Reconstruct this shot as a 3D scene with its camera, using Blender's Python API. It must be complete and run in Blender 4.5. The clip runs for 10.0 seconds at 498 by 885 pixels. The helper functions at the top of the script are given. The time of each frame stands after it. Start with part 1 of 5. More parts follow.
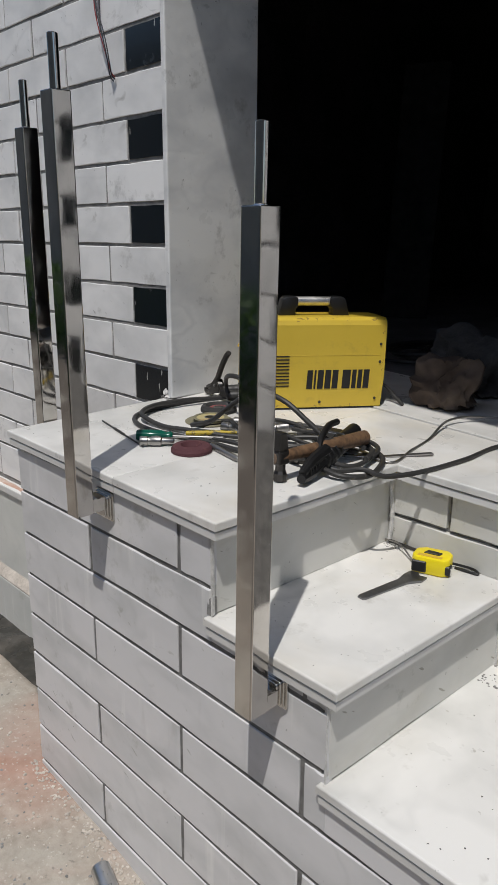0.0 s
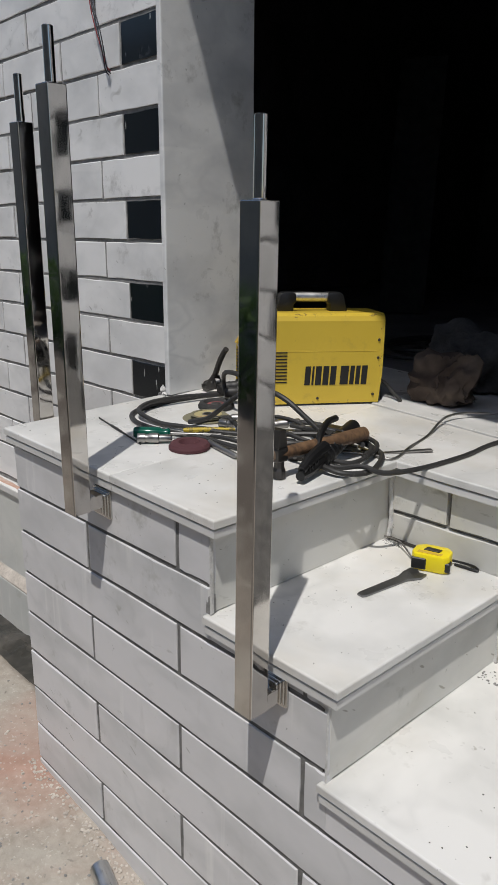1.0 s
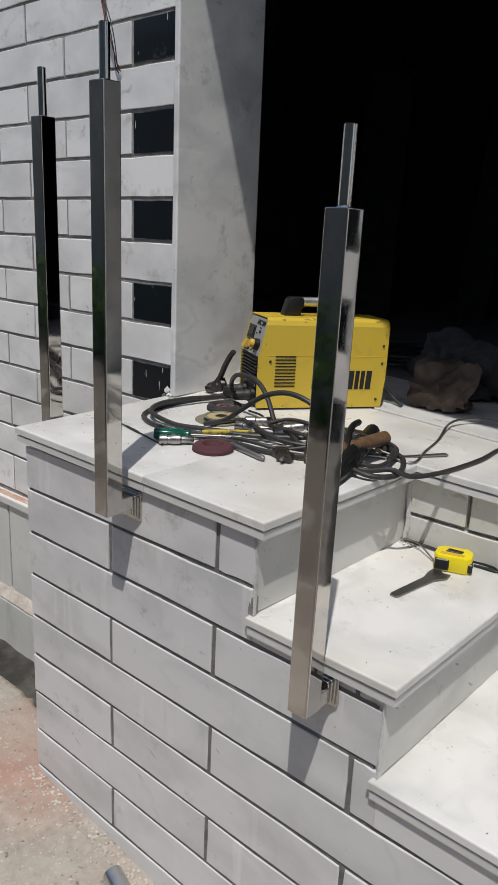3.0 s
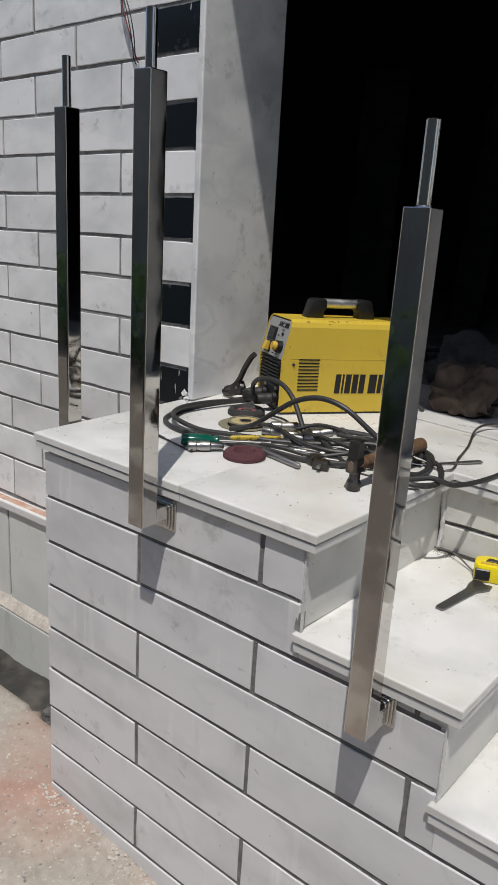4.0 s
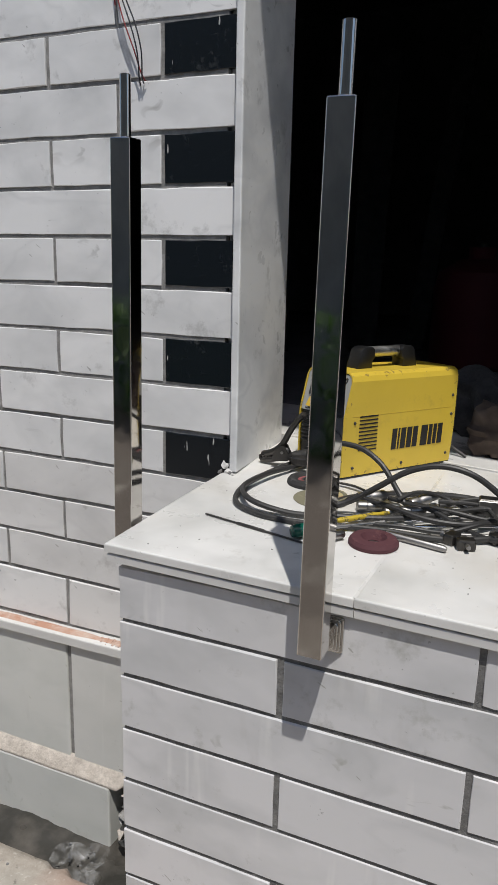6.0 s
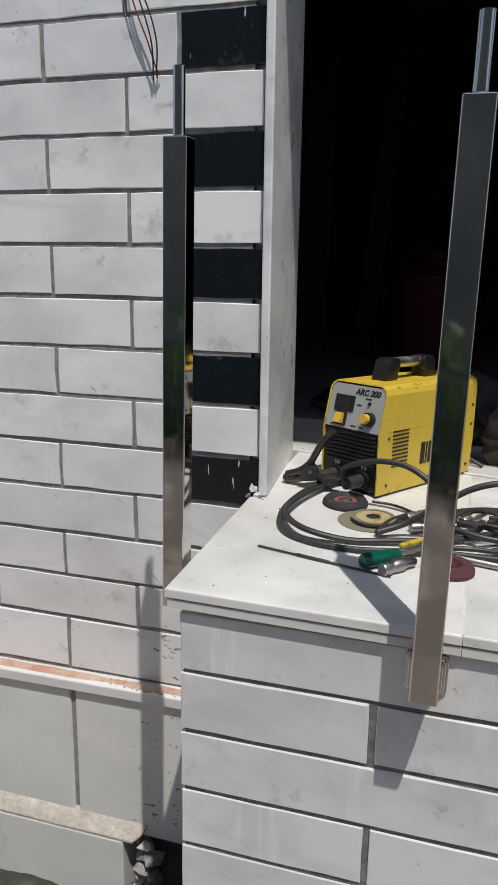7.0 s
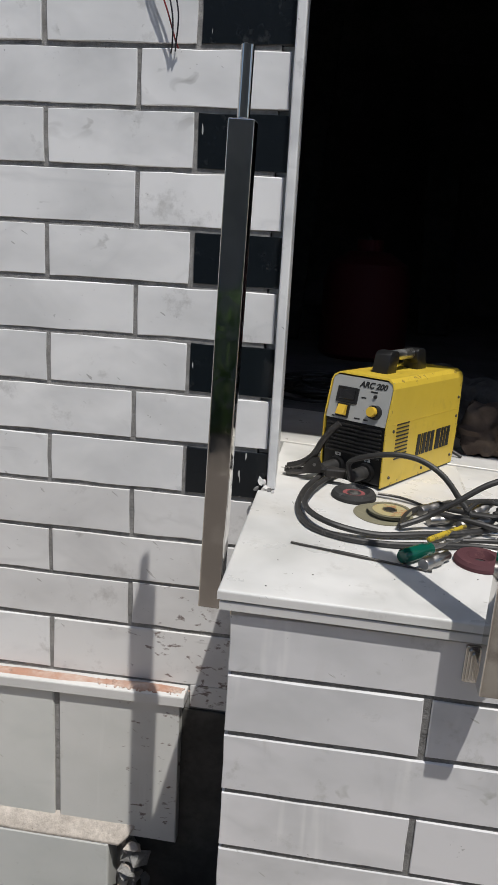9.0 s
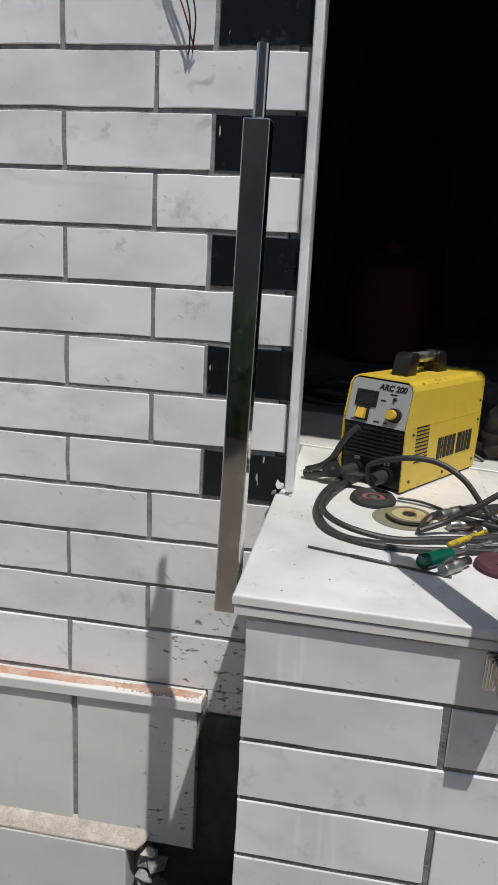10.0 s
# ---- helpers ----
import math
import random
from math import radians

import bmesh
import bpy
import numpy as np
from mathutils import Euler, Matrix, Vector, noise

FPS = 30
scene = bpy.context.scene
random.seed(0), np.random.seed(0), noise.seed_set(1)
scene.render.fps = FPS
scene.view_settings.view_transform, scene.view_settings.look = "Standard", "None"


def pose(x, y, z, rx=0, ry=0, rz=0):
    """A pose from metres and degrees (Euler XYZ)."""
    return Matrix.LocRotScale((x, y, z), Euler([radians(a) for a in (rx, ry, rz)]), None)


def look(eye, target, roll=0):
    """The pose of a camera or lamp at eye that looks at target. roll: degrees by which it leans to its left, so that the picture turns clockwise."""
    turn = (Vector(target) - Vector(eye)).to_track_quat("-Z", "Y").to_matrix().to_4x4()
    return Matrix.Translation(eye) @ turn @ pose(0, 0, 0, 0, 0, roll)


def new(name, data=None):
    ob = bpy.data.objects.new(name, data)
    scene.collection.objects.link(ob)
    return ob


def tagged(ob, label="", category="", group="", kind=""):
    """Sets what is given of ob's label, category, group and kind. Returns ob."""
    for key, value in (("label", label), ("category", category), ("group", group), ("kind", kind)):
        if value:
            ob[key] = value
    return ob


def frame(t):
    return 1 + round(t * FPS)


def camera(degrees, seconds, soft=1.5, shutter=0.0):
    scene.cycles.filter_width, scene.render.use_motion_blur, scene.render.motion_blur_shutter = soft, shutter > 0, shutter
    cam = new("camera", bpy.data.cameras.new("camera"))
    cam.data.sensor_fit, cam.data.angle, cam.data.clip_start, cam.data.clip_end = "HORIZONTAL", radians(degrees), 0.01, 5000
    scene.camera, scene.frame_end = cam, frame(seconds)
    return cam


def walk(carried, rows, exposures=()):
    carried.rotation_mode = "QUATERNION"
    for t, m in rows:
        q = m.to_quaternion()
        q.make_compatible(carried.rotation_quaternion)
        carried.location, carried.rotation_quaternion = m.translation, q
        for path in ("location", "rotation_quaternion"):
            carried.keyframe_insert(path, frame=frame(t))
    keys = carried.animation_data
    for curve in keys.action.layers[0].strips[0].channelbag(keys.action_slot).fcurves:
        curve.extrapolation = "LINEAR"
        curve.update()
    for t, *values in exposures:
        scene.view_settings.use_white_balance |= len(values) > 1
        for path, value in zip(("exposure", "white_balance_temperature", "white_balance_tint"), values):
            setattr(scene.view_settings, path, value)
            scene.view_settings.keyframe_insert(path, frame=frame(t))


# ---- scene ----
cam = camera(37.0, 10.0, 1.2)
PATH = [
    (0, (0.065, -0.036, 1.266), (-1.346, 1.277, 0.733), 0.4),
    (0.5, (0.062, -0.034, 1.268), (-1.344, 1.282, 0.728), 0.3),
    (1, (0.056, -0.033, 1.265), (-1.346, 1.286, 0.722), 0.3),
    (1.5, (0.041, -0.034, 1.261), (-1.344, 1.294, 0.697), 0.7),
    (2, (0.023, -0.041, 1.263), (-1.339, 1.316, 0.711), 0.6),
    (2.2, (0.017, -0.058, 1.267), (-1.321, 1.326, 0.726), 0.6),
    (3.5, (-0.11, -0.189, 1.26), (-1.354, 1.281, 0.725), 3.4),
    (4, (-0.17, -0.191, 1.259), (-1.386, 1.306, 0.728), 3.2),
    (4.5, (-0.315, -0.199, 1.282), (-1.452, 1.366, 0.775), 1.0),
    (5, (-0.465, -0.245, 1.297), (-1.409, 1.439, 0.774), 0.9),
    (5.5, (-0.597, -0.307, 1.311), (-1.417, 1.452, 0.827), 1.4),
    (6, (-0.713, -0.262, 1.294), (-1.506, 1.514, 0.826), 1.3),
    (7.5, (-1.055, -0.25, 1.31), (-1.454, 1.655, 0.849), 1.4),
    (8, (-1.115, -0.269, 1.314), (-1.397, 1.657, 0.855), 2.5),
    (8.5, (-1.159, -0.272, 1.306), (-1.408, 1.662, 0.863), 2.4),
    (9, (-1.185, -0.269, 1.311), (-1.432, 1.651, 0.81), 3.3),
    (9.5, (-1.177, -0.268, 1.309), (-1.485, 1.652, 0.84), 4.0),
    (10, (-1.177, -0.258, 1.307), (-1.486, 1.655, 0.814), 2.9),
]
walk(cam, [(t, look(eye, target, roll)) for t, eye, target, roll in PATH], [(0, -0.15), (2.2, -0.12), (4.5, -0.02), (6.2, 0.06), (7.5, 0.06), (10, 0.08)])

# ---- world, sun, exposure ----
SUN_DIR = Vector((-0.20, 0.317, -0.82)).normalized()
sun = bpy.data.lights.new("sun", "SUN")
sun.energy, sun.angle, sun.color = 3.3, radians(0.6), (1.0, 0.97, 0.925)
new("sun", sun).matrix_world = look(-20 * SUN_DIR, (0, 0, 0))
world = bpy.data.worlds.new("world")
scene.world = world
world.use_nodes = True
wn = world.node_tree.nodes
sky = wn.new("ShaderNodeTexSky")
sky.sky_type, sky.sun_disc = "NISHITA", False
sky.sun_elevation, sky.sun_rotation = radians(65), radians(149)
wn["Background"].inputs["Strength"].default_value = 0.095
world.node_tree.links.new(sky.outputs["Color"], wn["Background"].inputs["Color"])


# ---- materials ----
class Nodes:
    """A small builder for node materials."""

    def __init__(self, name, rough=0.5, metal=0.0, spec=0.5):
        self.mat = bpy.data.materials.new(name)
        self.mat.use_nodes = True
        self.tree = self.mat.node_tree
        self.bsdf = self.tree.nodes["Principled BSDF"]
        self.set("Roughness", rough)
        self.set("Metallic", metal)
        self.set("Specular IOR Level", spec)
        self.coord = self.tree.nodes.new("ShaderNodeTexCoord").outputs["Object"]

    def set(self, socket, value):
        self.plug(value, self.bsdf.inputs[socket])
        return self

    def plug(self, value, socket):
        if isinstance(value, bpy.types.NodeSocket):
            self.tree.links.new(value, socket)
        elif isinstance(value, (tuple, list)) and len(value) == 3 and socket.type == "RGBA":
            socket.default_value = (*value, 1)
        else:
            socket.default_value = value

    def world_coord(self):
        self.coord = self.tree.nodes.new("ShaderNodeNewGeometry").outputs["Position"]
        return self

    def shifted(self):
        """Moves the pattern by the object's random number, so that alike pieces differ."""
        info = self.tree.nodes.new("ShaderNodeObjectInfo").outputs["Random"]
        add = self.tree.nodes.new("ShaderNodeVectorMath")
        add.operation = "ADD"
        scale = self.math("MULTIPLY", info, 37.0)
        self.plug(self.coord, add.inputs[0])
        self.plug(scale, add.inputs[1])
        self.coord = add.outputs[0]
        return self

    def random(self):
        return self.tree.nodes.new("ShaderNodeObjectInfo").outputs["Random"]

    def stretch(self, x, y, z):
        node = self.tree.nodes.new("ShaderNodeMapping")
        self.plug(self.coord, node.inputs["Vector"])
        node.inputs["Scale"].default_value = (x, y, z)
        return node.outputs[0]

    def noise(self, scale, detail=4.0, rough=0.55, distort=0.0, vector=None):
        node = self.tree.nodes.new("ShaderNodeTexNoise")
        self.plug(vector if vector is not None else self.coord, node.inputs["Vector"])
        node.inputs["Scale"].default_value, node.inputs["Detail"].default_value = scale, detail
        node.inputs["Roughness"].default_value, node.inputs["Distortion"].default_value = rough, distort
        return node.outputs["Fac"]

    def voronoi(self, scale, feature="F1", out="Distance"):
        node = self.tree.nodes.new("ShaderNodeTexVoronoi")
        node.feature = feature
        self.plug(self.coord, node.inputs["Vector"])
        node.inputs["Scale"].default_value = scale
        return node.outputs[out]

    def math(self, op, a, b=0.0):
        node = self.tree.nodes.new("ShaderNodeMath")
        node.operation = op
        self.plug(a, node.inputs[0])
        self.plug(b, node.inputs[1])
        return node.outputs[0]

    def band(self, value, lo, hi, out0=0.0, out1=1.0):
        node = self.tree.nodes.new("ShaderNodeMapRange")
        self.plug(value, node.inputs["Value"])
        for key, v in (("From Min", lo), ("From Max", hi), ("To Min", out0), ("To Max", out1)):
            node.inputs[key].default_value = v
        return node.outputs["Result"]

    def mix(self, fac, a, b):
        node = self.tree.nodes.new("ShaderNodeMix")
        node.data_type = "RGBA"
        self.plug(fac, node.inputs["Factor"])
        self.plug(a, node.inputs[6])
        self.plug(b, node.inputs[7])
        return node.outputs[2]

    def bump(self, height, strength=0.3, distance=0.002):
        node = self.tree.nodes.new("ShaderNodeBump")
        node.inputs["Strength"].default_value, node.inputs["Distance"].default_value = strength, distance
        self.plug(height, node.inputs["Height"])
        self.set("Normal", node.outputs["Normal"])
        return self


def marble(name, base, vein, dirt, rough, vein_amount=0.5, scuff=0.5, splash=0.0, warm=0.0, edge=-1.62, drip=0.0):
    n = Nodes(name, rough).shifted()
    plain = n.coord
    slant = n.tree.nodes.new("ShaderNodeMapping")
    n.plug(plain, slant.inputs["Vector"])
    slant.inputs["Rotation"].default_value = (0.2, radians(38), 0.35)
    slant.inputs["Scale"].default_value = (1.0, 1.0, 1.7)
    cloud = n.band(n.noise(5.0, 4, 0.5, 0.25, slant.outputs[0]), 0.42, 0.72)
    wide = n.band(n.noise(2.2, 3, 0.5, 0.5), 0.35, 0.7)
    lines = n.math("SUBTRACT", 1.0, n.band(n.math("ABSOLUTE", n.math("SUBTRACT", n.noise(2.6, 4, 0.5, 0.4, slant.outputs[0]), 0.5)), 0.0, 0.03))
    col = n.mix(n.math("MULTIPLY", cloud, 0.75 * vein_amount), base, vein)
    col = n.mix(n.math("MULTIPLY", n.math("MULTIPLY", lines, wide), 0.38 * vein_amount), col, vein)
    smudge = n.math("MULTIPLY", n.band(n.noise(16, 3, 0.5, 0.8, slant.outputs[0]), 0.66, 0.74), n.band(n.noise(4.5, 2), 0.5, 0.62))
    col = n.mix(n.math("MULTIPLY", smudge, 0.5 * scuff), col, dirt)
    if warm:
        col = n.mix(n.math("MULTIPLY", n.band(n.noise(3.4, 4, 0.6, 0.3), 0.48, 0.68), warm), col, (0.60, 0.54, 0.44))
    col = n.mix(n.band(n.random(), 0, 1, 0.0, 0.2), col, vein)
    smear = n.math("MULTIPLY", n.band(n.noise(11, 6, 0.7), 0.60, 0.80), scuff)
    col = n.mix(n.math("MULTIPLY", smear, 0.7), col, dirt)
    speck = n.math("MULTIPLY", n.band(n.noise(95, 3, 0.6), 0.71, 0.75), wide)
    col = n.mix(n.math("MULTIPLY", speck, 0.8 * scuff), col, tuple(c * 0.5 for c in dirt))
    if drip:
        n.coord = plain
        runs = n.noise(1, 3, 0.55, 0.2, n.stretch(26, 26, 2.2))
        where_runs = n.band(n.noise(3.0, 3, 0.5, 0.0, plain), 0.46, 0.62)
        col = n.mix(n.math("MULTIPLY", n.math("MULTIPLY", n.band(runs, 0.60, 0.72), where_runs), drip), col, (0.90, 0.89, 0.86))
        grime = n.math("MULTIPLY", n.band(n.noise(1, 4, 0.6, 0.3, n.stretch(17, 17, 4.0)), 0.60, 0.78), n.band(n.noise(2.3, 3), 0.48, 0.66))
        col = n.mix(n.math("MULTIPLY", grime, drip), col, (0.36, 0.335, 0.30))
    if splash:
        where = n.tree.nodes.new("ShaderNodeSeparateXYZ")
        n.plug(n.tree.nodes.new("ShaderNodeNewGeometry").outputs["Position"], where.inputs[0])
        near = n.math("MULTIPLY", n.band(where.outputs[0], edge, edge + 0.2), n.band(where.outputs[2], 0.80, 0.58))
        drops = n.band(n.math("ADD", n.noise(46, 3, 0.5, 0.3, slant.outputs[0]), n.math("MULTIPLY", near, 0.12)), 0.69, 0.77)
        col = n.mix(n.math("MULTIPLY", n.math("MULTIPLY", drops, n.band(near, 0, 0.25)), splash), col, (0.13, 0.085, 0.07))
        col = n.mix(n.math("MULTIPLY", n.math("MULTIPLY", n.band(n.noise(12, 4), 0.45, 0.7), near), 0.2 * splash), col, (0.50, 0.42, 0.37))
    n.coord = slant.outputs[0]
    n.coord = n.stretch(75, 75, 9)
    scratch = n.band(n.noise(1, 2, 0.5), 0.745, 0.76)
    col = n.mix(n.math("MULTIPLY", scratch, 0.55 * scuff), col, dirt)
    n.set("Base Color", col)
    n.set("Roughness", n.band(n.noise(14, 4, 0.6, 0.0, plain), 0.3, 0.7, rough - 0.06, rough + 0.2))
    return n.bump(n.noise(40, 4, 0.6, 0.0, plain), 0.08, 0.001).mat


BRICK_WHITE = marble("white_marble_brick", (0.86, 0.855, 0.845), (0.52, 0.525, 0.525), (0.26, 0.25, 0.23), 0.42, 0.85, 1.1)
BRICK_SPLASHED = marble("splashed_marble_brick", (0.80, 0.79, 0.775), (0.50, 0.49, 0.48), (0.22, 0.19, 0.17), 0.5, 0.8, 0.8, 0.85)
RISER = marble("dusty_marble_riser", (0.68, 0.67, 0.635), (0.47, 0.47, 0.44), (0.26, 0.25, 0.20), 0.42, 1.0, 1.4, 0.0, 0.25)
PLINTH_TILE = marble("grey_white_marble_tile", (0.70, 0.69, 0.695), (0.47, 0.475, 0.475), (0.31, 0.31, 0.27), 0.36, 1.1, 1.2, drip=0.55)
SLAB = marble("polished_marble_slab", (0.765, 0.755, 0.73), (0.45, 0.45, 0.43), (0.34, 0.32, 0.28), 0.28, 1.1, 0.95, 0.0, 0.42)
JAMB = marble("grey_marble_jamb", (0.80, 0.80, 0.79), (0.50, 0.51, 0.52), (0.26, 0.26, 0.24), 0.3, 1.2, 1.25)
STRIP = marble("marble_under_strip", (0.68, 0.67, 0.65), (0.5, 0.5, 0.48), (0.36, 0.34, 0.3), 0.4, 0.5, 0.6)
PANEL_SPLASHED = marble("splashed_marble_panel", (0.67, 0.665, 0.64), (0.55, 0.56, 0.53), (0.3, 0.29, 0.22), 0.45, 0.7, 0.8, 0.95, 0.0, -1.60, 0.4)
PANEL = marble("green_grey_marble_panel", (0.68, 0.68, 0.65), (0.55, 0.565, 0.535), (0.34, 0.35, 0.27), 0.4, 0.9, 0.7, drip=0.45)


def granite(name, dusty):
    n = Nodes(name, 0.16).shifted()
    spot = n.band(n.noise(260, 2), 0.64, 0.85)
    col = n.mix(spot, (0.008, 0.011, 0.014), (0.018, 0.021, 0.025))
    dust = n.band(n.noise(14, 6, 0.8), 0.58, 0.8)
    col = n.mix(n.math("MULTIPLY", dust, dusty), col, (0.4, 0.4, 0.38))
    n.coord = n.stretch(70, 70, 14)
    col = n.mix(n.band(n.noise(1, 2), 0.76 - 0.15 * dusty, 0.775 - 0.15 * dusty), col, (0.45, 0.45, 0.43))
    return n.set("Base Color", col).set("Roughness", n.band(dust, 0, 1, 0.14, 0.5)).mat


GRANITE = granite("black_granite", 0.2)
GRANITE_DUSTY = granite("dusty_black_granite", 0.5)


def rough_stone(name, dark, light, scale, bump, rough=0.9):
    n = Nodes(name, rough)
    n.world_coord()
    col = n.mix(n.band(n.noise(scale * 0.3, 5, 0.65), 0.35, 0.7), dark, light)
    col = n.mix(n.math("MULTIPLY", n.band(n.noise(scale * 3, 4), 0.45, 0.75), 0.4), col, tuple(c * 0.5 for c in dark))
    n.set("Base Color", col)
    return n.bump(n.noise(scale, 6, 0.7), bump, 0.004).mat


MORTAR = rough_stone("grey_cement_mortar", (0.20, 0.197, 0.19), (0.38, 0.37, 0.355), 110, 0.9)
JOINT_DARK = rough_stone("dark_grey_joint_filler", (0.13, 0.128, 0.124), (0.26, 0.255, 0.245), 110, 0.9)
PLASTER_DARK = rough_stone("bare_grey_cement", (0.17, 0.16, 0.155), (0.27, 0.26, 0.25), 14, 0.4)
# damp plaster, its colour taken down further for the shade of the recess
WET_SHADED = rough_stone("damp_dark_plaster", (0.035, 0.035, 0.033), (0.09, 0.088, 0.08), 25, 0.6, 0.75)
KERB_TOP = rough_stone("dusty_broken_cement", (0.40, 0.355, 0.31), (0.66, 0.60, 0.53), 45, 0.9)
GROUT_WHITE = rough_stone("white_cement_lump", (0.55, 0.54, 0.52), (0.75, 0.74, 0.72), 120, 0.8)
FACADE = rough_stone("shaded_weathered_wall", (0.22, 0.22, 0.21), (0.36, 0.35, 0.33), 3, 0.3)


def leaf_material():
    n = Nodes("hedge_leaf", 0.5)
    n.world_coord()
    col = n.mix(n.band(n.noise(9, 4), 0.35, 0.7), (0.03, 0.08, 0.012), (0.09, 0.17, 0.035))
    n.set("Base Color", col)
    glow = n.tree.nodes.new("ShaderNodeBsdfTranslucent")
    n.plug(col, glow.inputs["Color"])
    both = n.tree.nodes.new("ShaderNodeMixShader")
    both.inputs[0].default_value = 0.4
    n.tree.links.new(n.bsdf.outputs[0], both.inputs[1])
    n.tree.links.new(glow.outputs[0], both.inputs[2])
    n.tree.links.new(both.outputs[0], n.tree.nodes["Material Output"].inputs["Surface"])
    return n.mat


HEDGE = leaf_material()


def ground_material():
    n = Nodes("dusty_concrete_ground", 0.92)
    n.world_coord()
    patch = n.noise(2.1, 5, 0.6, 0.4)
    fine = n.noise(28, 6, 0.7)
    col = n.mix(n.band(fine, 0.35, 0.7), (0.30, 0.265, 0.22), (0.44, 0.39, 0.335))
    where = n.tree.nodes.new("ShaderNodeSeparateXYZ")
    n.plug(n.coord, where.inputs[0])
    spot = n.tree.nodes.new("ShaderNodeVectorMath")
    spot.operation = "DISTANCE"
    n.plug(n.coord, spot.inputs[0])
    spot.inputs[1].default_value = (-1.36, 0.62, 0.1)
    near = n.band(n.math("ADD", spot.outputs["Value"], n.math("MULTIPLY", n.noise(7, 4), 0.22)), 0.20, 0.36, 1.0, 0.0)
    red = n.math("MAXIMUM", n.math("MULTIPLY", near, 0.55), n.math("MULTIPLY", n.band(n.noise(4.2, 4, 0.6, 0.6), 0.56, 0.70), 0.22))
    col = n.mix(red, col, (0.42, 0.20, 0.14))
    # yard shade painted into the ground: the earth mask darkens it away from the house
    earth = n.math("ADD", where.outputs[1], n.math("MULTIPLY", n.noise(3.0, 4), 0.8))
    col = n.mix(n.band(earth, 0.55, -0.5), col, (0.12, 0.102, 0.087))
    col = n.mix(n.math("MULTIPLY", n.band(patch, 0.52, 0.62), 0.45), col, (0.44, 0.42, 0.37))
    col = n.mix(n.math("MULTIPLY", n.band(n.noise(110, 4), 0.6, 0.75), 0.6), col, (0.66, 0.62, 0.56))
    col = n.mix(n.math("MULTIPLY", n.band(n.noise(55, 4), 0.66, 0.72), 0.7), col, (0.16, 0.14, 0.12))
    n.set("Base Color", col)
    return n.bump(n.math("ADD", n.math("MULTIPLY", fine, 1.0), n.noise(120, 5, 0.7)), 0.55, 0.004).mat


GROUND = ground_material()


def mud_material():
    n = Nodes("wet_drain_mud", 0.25)
    n.world_coord()
    col = n.mix(n.band(n.noise(14, 5), 0.4, 0.7), (0.035, 0.033, 0.028), (0.10, 0.09, 0.078))
    n.set("Base Color", col).set("Roughness", n.band(n.noise(6, 3), 0.4, 0.6, 0.12, 0.8))
    return n.bump(n.noise(30, 5), 0.5, 0.004).mat


MUD = mud_material()


def red_dust():
    n = Nodes("red_oxide_dust_on_marble", 0.85)
    n.world_coord()
    mask = n.band(n.noise(18, 5, 0.7), 0.3, 0.62)
    col = n.mix(mask, (0.56, 0.48, 0.42), (0.43, 0.24, 0.165))
    col = n.mix(n.math("MULTIPLY", n.band(n.noise(70, 4), 0.62, 0.75), 0.7), col, (0.2, 0.12, 0.09))
    return n.set("Base Color", col).bump(n.noise(90, 5), 0.4, 0.003).mat


RED_DUST = red_dust()


def steel(name, base, rough, brush=1.0):
    n = Nodes(name, rough, 1.0)
    smudge = n.noise(22, 4, 0.6)
    plain = n.coord
    n.coord = n.stretch(420, 420, 3)
    lines = n.noise(1.0, 3, 0.6)
    n.set("Base Color", n.mix(n.math("MULTIPLY", n.band(smudge, 0.5, 0.75), 0.35), base, tuple(c * 0.72 for c in base)))
    n.set("Roughness", n.math("ADD", n.band(lines, 0.3, 0.7, rough * 0.7, rough * 1.3), n.band(smudge, 0.45, 0.8, 0.0, rough)))
    n.bump(lines, 0.012 * brush, 0.0004)
    fine = n.bsdf.inputs["Normal"].links[0].from_socket
    n.bump(n.noise(9, 2, 0.5, 0.0, plain), 0.18, 0.01)
    n.plug(fine, n.bsdf.inputs["Normal"].links[0].from_node.inputs["Normal"])
    return n.mat


STEEL = steel("polished_stainless_steel", (0.61, 0.585, 0.555), 0.055)
CHROME = steel("bright_chrome", (0.75, 0.75, 0.74), 0.07, 0.2)
DULL_STEEL = steel("dull_tool_steel", (0.33, 0.32, 0.31), 0.42)
GRIP = steel("brushed_grip_tube", (0.62, 0.62, 0.61), 0.34)
FORGED = steel("forged_dark_steel", (0.095, 0.09, 0.086), 0.42)
DARK_STEEL = steel("blackened_steel", (0.10, 0.095, 0.09), 0.45)


def painted(name, base, rough, wear, worn, spots=0.68):
    n = Nodes(name, rough)
    col = n.mix(n.math("MULTIPLY", n.band(n.noise(9, 5, 0.6), 0.4, 0.7), 0.25), base, tuple(c * 0.7 for c in base))
    chips = n.band(n.noise(60, 5, 0.7), spots, spots + 0.04)
    col = n.mix(n.math("MULTIPLY", chips, wear), col, worn)
    return n.set("Base Color", col).bump(n.noise(150, 3), 0.05, 0.0006).mat




